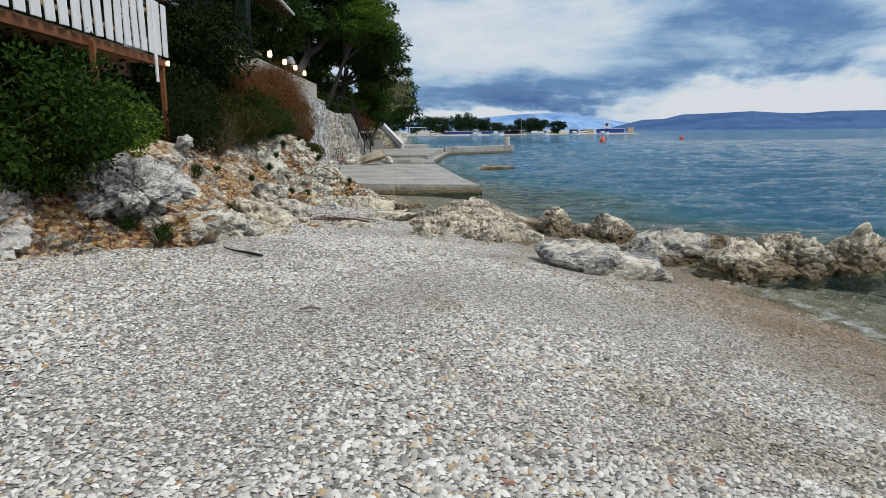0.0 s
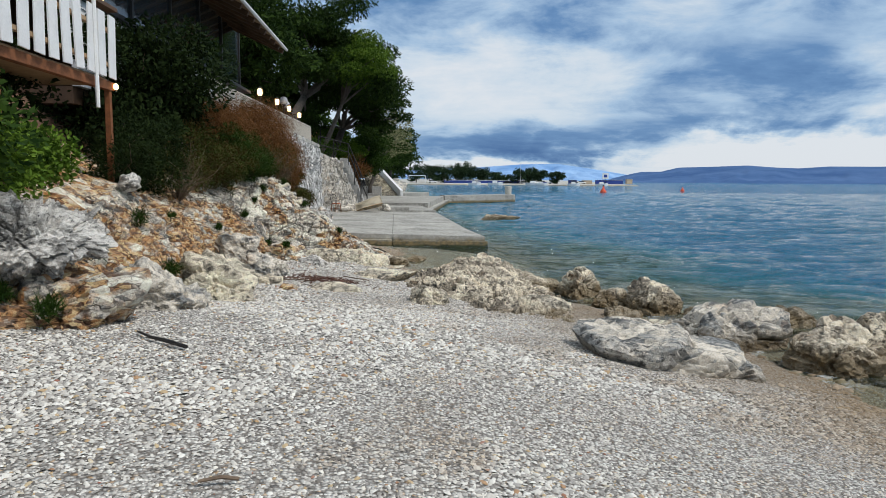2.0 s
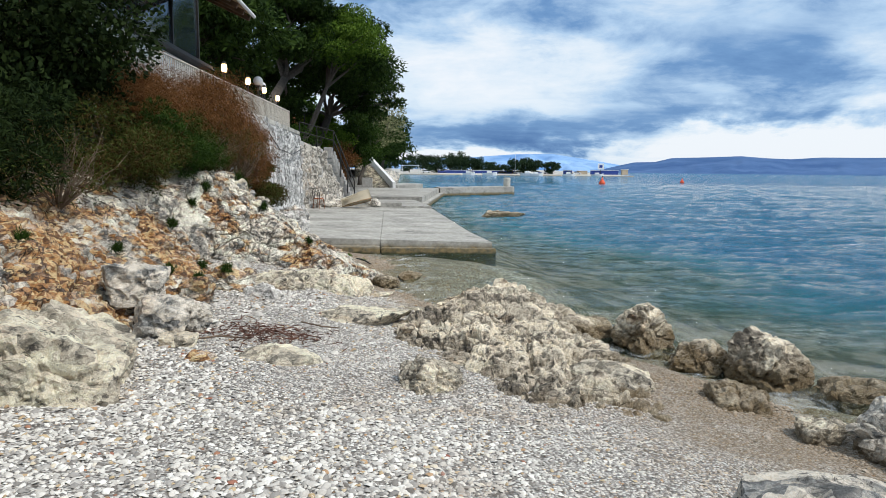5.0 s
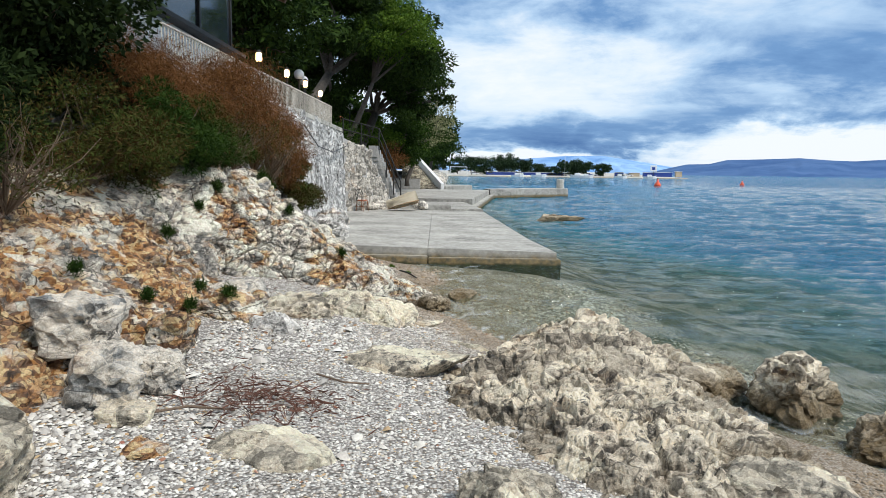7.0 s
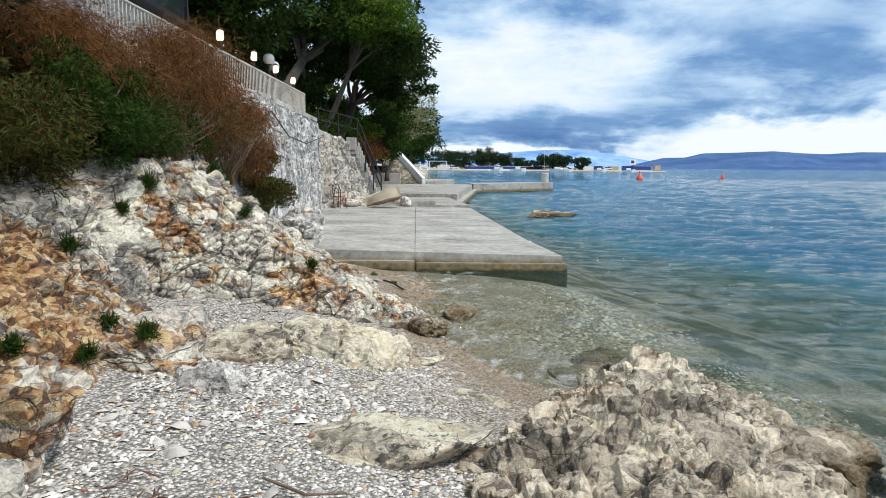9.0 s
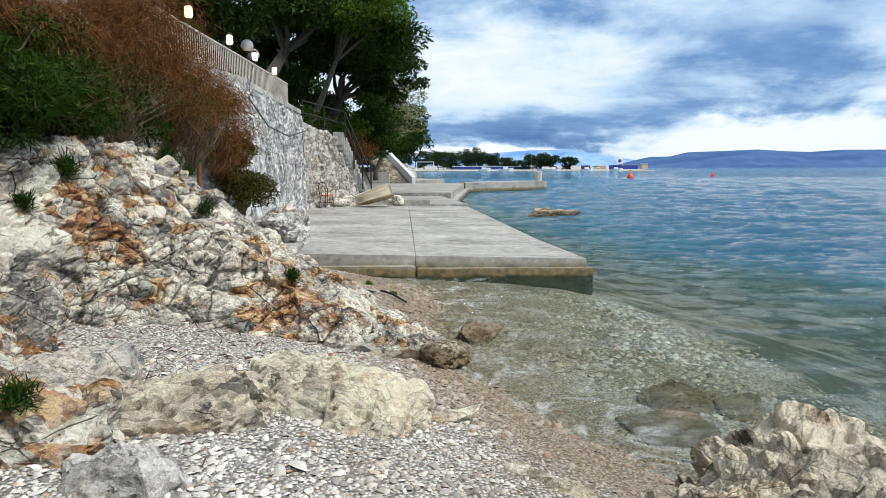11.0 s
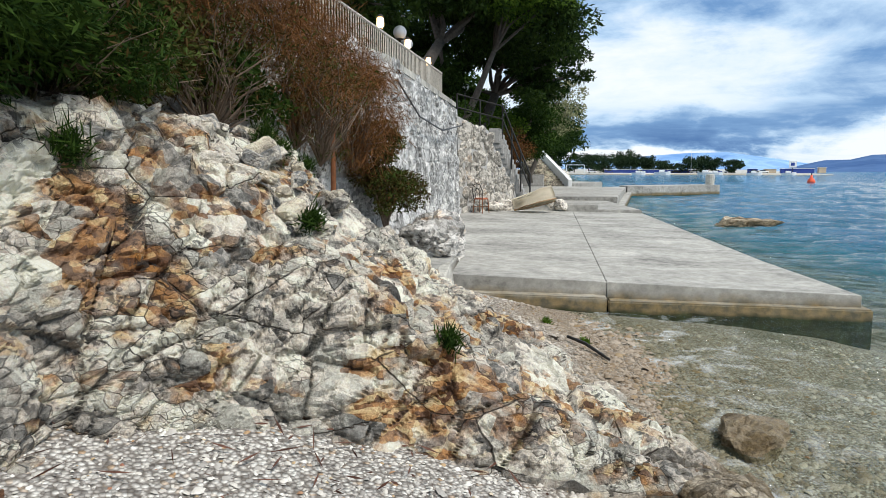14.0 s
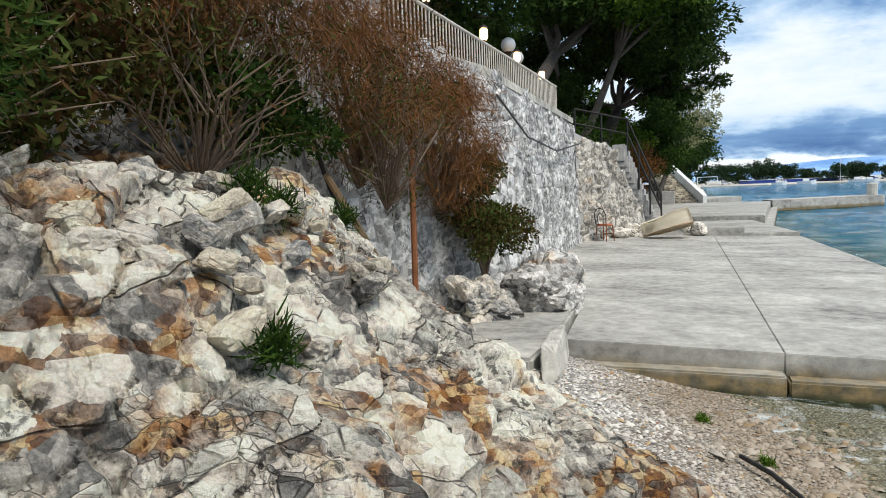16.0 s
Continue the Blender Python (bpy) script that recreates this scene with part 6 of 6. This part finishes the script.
for k, (y, v, s) in enumerate(((8.6, 0.35, 0.28), (9.4, 0.75, 0.3), (7.6, 0.6, 0.35), (12.7, 0.42, 0.16), (13.2, 0.3, 0.16), (13.8, 0.35, 0.16), (12.3, 0.6, 0.15), (16.75, 0.72, 0.18), (16.7, 0.38, 0.17),
                               (16.0, 0.9, 0.25), (18.0, 0.95, 0.2), (15.6, 0.8, 0.18), (10.8, 0.7, 0.2), (17.6, 0.98, 0.25), (19.2, 0.9, 0.2), (11.3, 0.35, 0.15), (14.4, 0.7, 0.2))):
    tuft(y, v, s, 400 + k, M_BUSH)
tuft(0, 0, 0.25, 430, M_BUSH, "green tuft at the foot of the white boulder", (-4.15, 5.75, 1.05))
tuft(0, 0, 0.2, 431, M_BUSH, "green tuft on the rough rock", (-3.55, 13.55, 0.82))
tuft(0, 0, 0.2, 432, M_BUSH, "green tuft among the rubble", (-4.6, 5.9, 1.15))
tuft(0, 0, 0.14, 433, M_LIME, "green weed at the water's edge", (-2.35, 20.9, gz(-2.35, 20.9)))
tuft(0, 0, 0.12, 434, M_LIME, "green weed at the water's edge", (-1.95, 20.2, gz(-1.95, 20.2)))

# wrack of dry seaweed and twigs
rng = np.random.default_rng(77)
n = 900
c = np.concatenate([rng.normal(size=(600, 2)) * (0.32, 0.28) + (-2.55, 11.1), rng.normal(size=(300, 2)) * (0.5, 1.2) + (-3.1, 15.9)])
z = ground_z(c[:, 0], c[:, 1]) + 0.04
o = np.stack([c[:, 0], c[:, 1], z], 1)
d = rng.normal(size=(n, 3)) * (1, 1, 0.25)
d /= np.linalg.norm(d, axis=1, keepdims=True)
b = np.cross(d, rng.normal(size=(n, 3)))
b /= np.linalg.norm(b, axis=1, keepdims=True)
s = rng.uniform(0.02, 0.09, (n, 1))
V = np.stack([o - d * s, o + b * 0.006, o + d * s, o - b * 0.006], 1).reshape(-1, 3)
tagged(from_np("seaweed_wrack", V, np.arange(n * 4).reshape(-1, 4), plain("dry_wrack", (0.10, 0.045, 0.03), 0.9, 0, 0.5, 20, 80, 0.2)), "dry red-brown seaweed wrack and twigs on pebbles", "seaweed", kind="stuff")


# ---- loose pebbles ----
# an open-bottomed pebble: a ring of six, a ring of three and a flat top
PEBBLE = (np.array([(math.cos(radians(60 * k)), math.sin(radians(60 * k)), -0.1) for k in range(6)] + [(0.52 * math.cos(radians(120 * k + 30)), 0.52 * math.sin(radians(120 * k + 30)), 0.78) for k in range(3)]),
          np.array([(0, 1, 6), (1, 2, 6), (2, 7, 6), (2, 3, 7), (3, 4, 7), (4, 8, 7), (4, 5, 8), (5, 0, 8), (0, 6, 8), (6, 7, 8)]))


def pebbles(name, n, x0, x1, y0, y1, lo, hi, seed, label, keep=None, sea=False):
    rng = np.random.default_rng(seed)
    x, y = rng.uniform(x0, x1, n), rng.uniform(y0, y1, n)
    shore = np.interp(y, WATER_Y, WATER_X)
    land = np.interp(y, fy, fx)
    ok = (x > shore - 0.1) if sea else (x < shore + 0.6) & (x > land - 0.3)
    if keep:
        ok &= keep(x, y)
    x, y = x[ok], y[ok]
    n = len(x)
    patch = fbm(np.stack([x * 0.7, y * 0.7, 0 * x], -1), 2, seed)
    r = (lo + (hi - lo) * rng.random(n) ** 2.2) * np.clip(1 + 0.5 * patch - 0.06 * (x + 1), 0.6, 1.4)
    S, F = PEBBLE
    q = rng.normal(size=(n, 3, 3))
    u = q[:, 0] / np.linalg.norm(q[:, 0], axis=1, keepdims=True)
    w = np.cross(u, q[:, 1])
    w /= np.linalg.norm(w, axis=1, keepdims=True)
    R = np.stack([u, w, np.cross(u, w)], 1)
    sc = np.stack([r * rng.uniform(0.9, 1.5, n), r * rng.uniform(0.7, 1.0, n), r * rng.uniform(0.4, 0.75, n)], 1)
    # lie mostly flat: blend the thin axis towards up
    R[:, 2] = R[:, 2] * 0.5 * np.sign(R[:, 2, 2:3]) + np.array([0, 0, 1.0])
    R[:, 2] /= np.linalg.norm(R[:, 2], axis=1, keepdims=True)
    R[:, 0] -= R[:, 2] * (R[:, 0] * R[:, 2]).sum(1, keepdims=True)
    R[:, 0] /= np.linalg.norm(R[:, 0], axis=1, keepdims=True)
    R[:, 1] = np.cross(R[:, 2], R[:, 0])
    body = S[None] * (1 + 0.45 * (rng.random((n, len(S), 1)) - 0.5))
    V = np.einsum("nvk,nkj->nvj", body * sc[:, None, :], R)
    V += np.stack([x, y, ground_z(x, y) + r * (0.05 if sea else 0.22)], 1)[:, None, :]
    Fa = (F[None] + (np.arange(n) * len(S))[:, None, None]).reshape(-1, 3)
    tagged(from_np(name, V.reshape(-1, 3), Fa, M_PEBBLE, smooth=True), label, "pebbles", kind="stuff")


pebbles("pebbles", 104000, -5.6, 3.6, -0.6, 6.0, 0.007, 0.0205, 501, "loose pale grey rounded pebbles on the beach")
pebbles("pebbles", 46000, -4.0, 3.2, 6.0, 11.0, 0.0075, 0.022, 502, "loose pale grey rounded pebbles on the beach")
pebbles("pebbles", 44000, -4.4, 1.4, 11.0, 21.9, 0.007, 0.020, 503, "loose pale grey and tan pebbles between the rocks")
pebbles("cobbles", 1300, -4.2, 2.6, 2.0, 21.0, 0.022, 0.048, 504, "larger pale and ochre stones among the pebbles", lambda x, y: (x > np.interp(y, WATER_Y, WATER_X) - 1.0) | (y > 10))
pebbles("sea_bed_stones", 16000, -2.2, 3.5, 12.0, 21.4, 0.010, 0.038, 505, "rounded pale and brown stones on the shallow sea bed", lambda x, y: x < np.interp(y, WATER_Y, WATER_X) + 4.0, True)
pebbles("sea_bed_stones", 2500, 3.0, 6.0, 2.0, 8.0, 0.012, 0.05, 506, "rounded pale stones on the shallow sea bed", None, True)
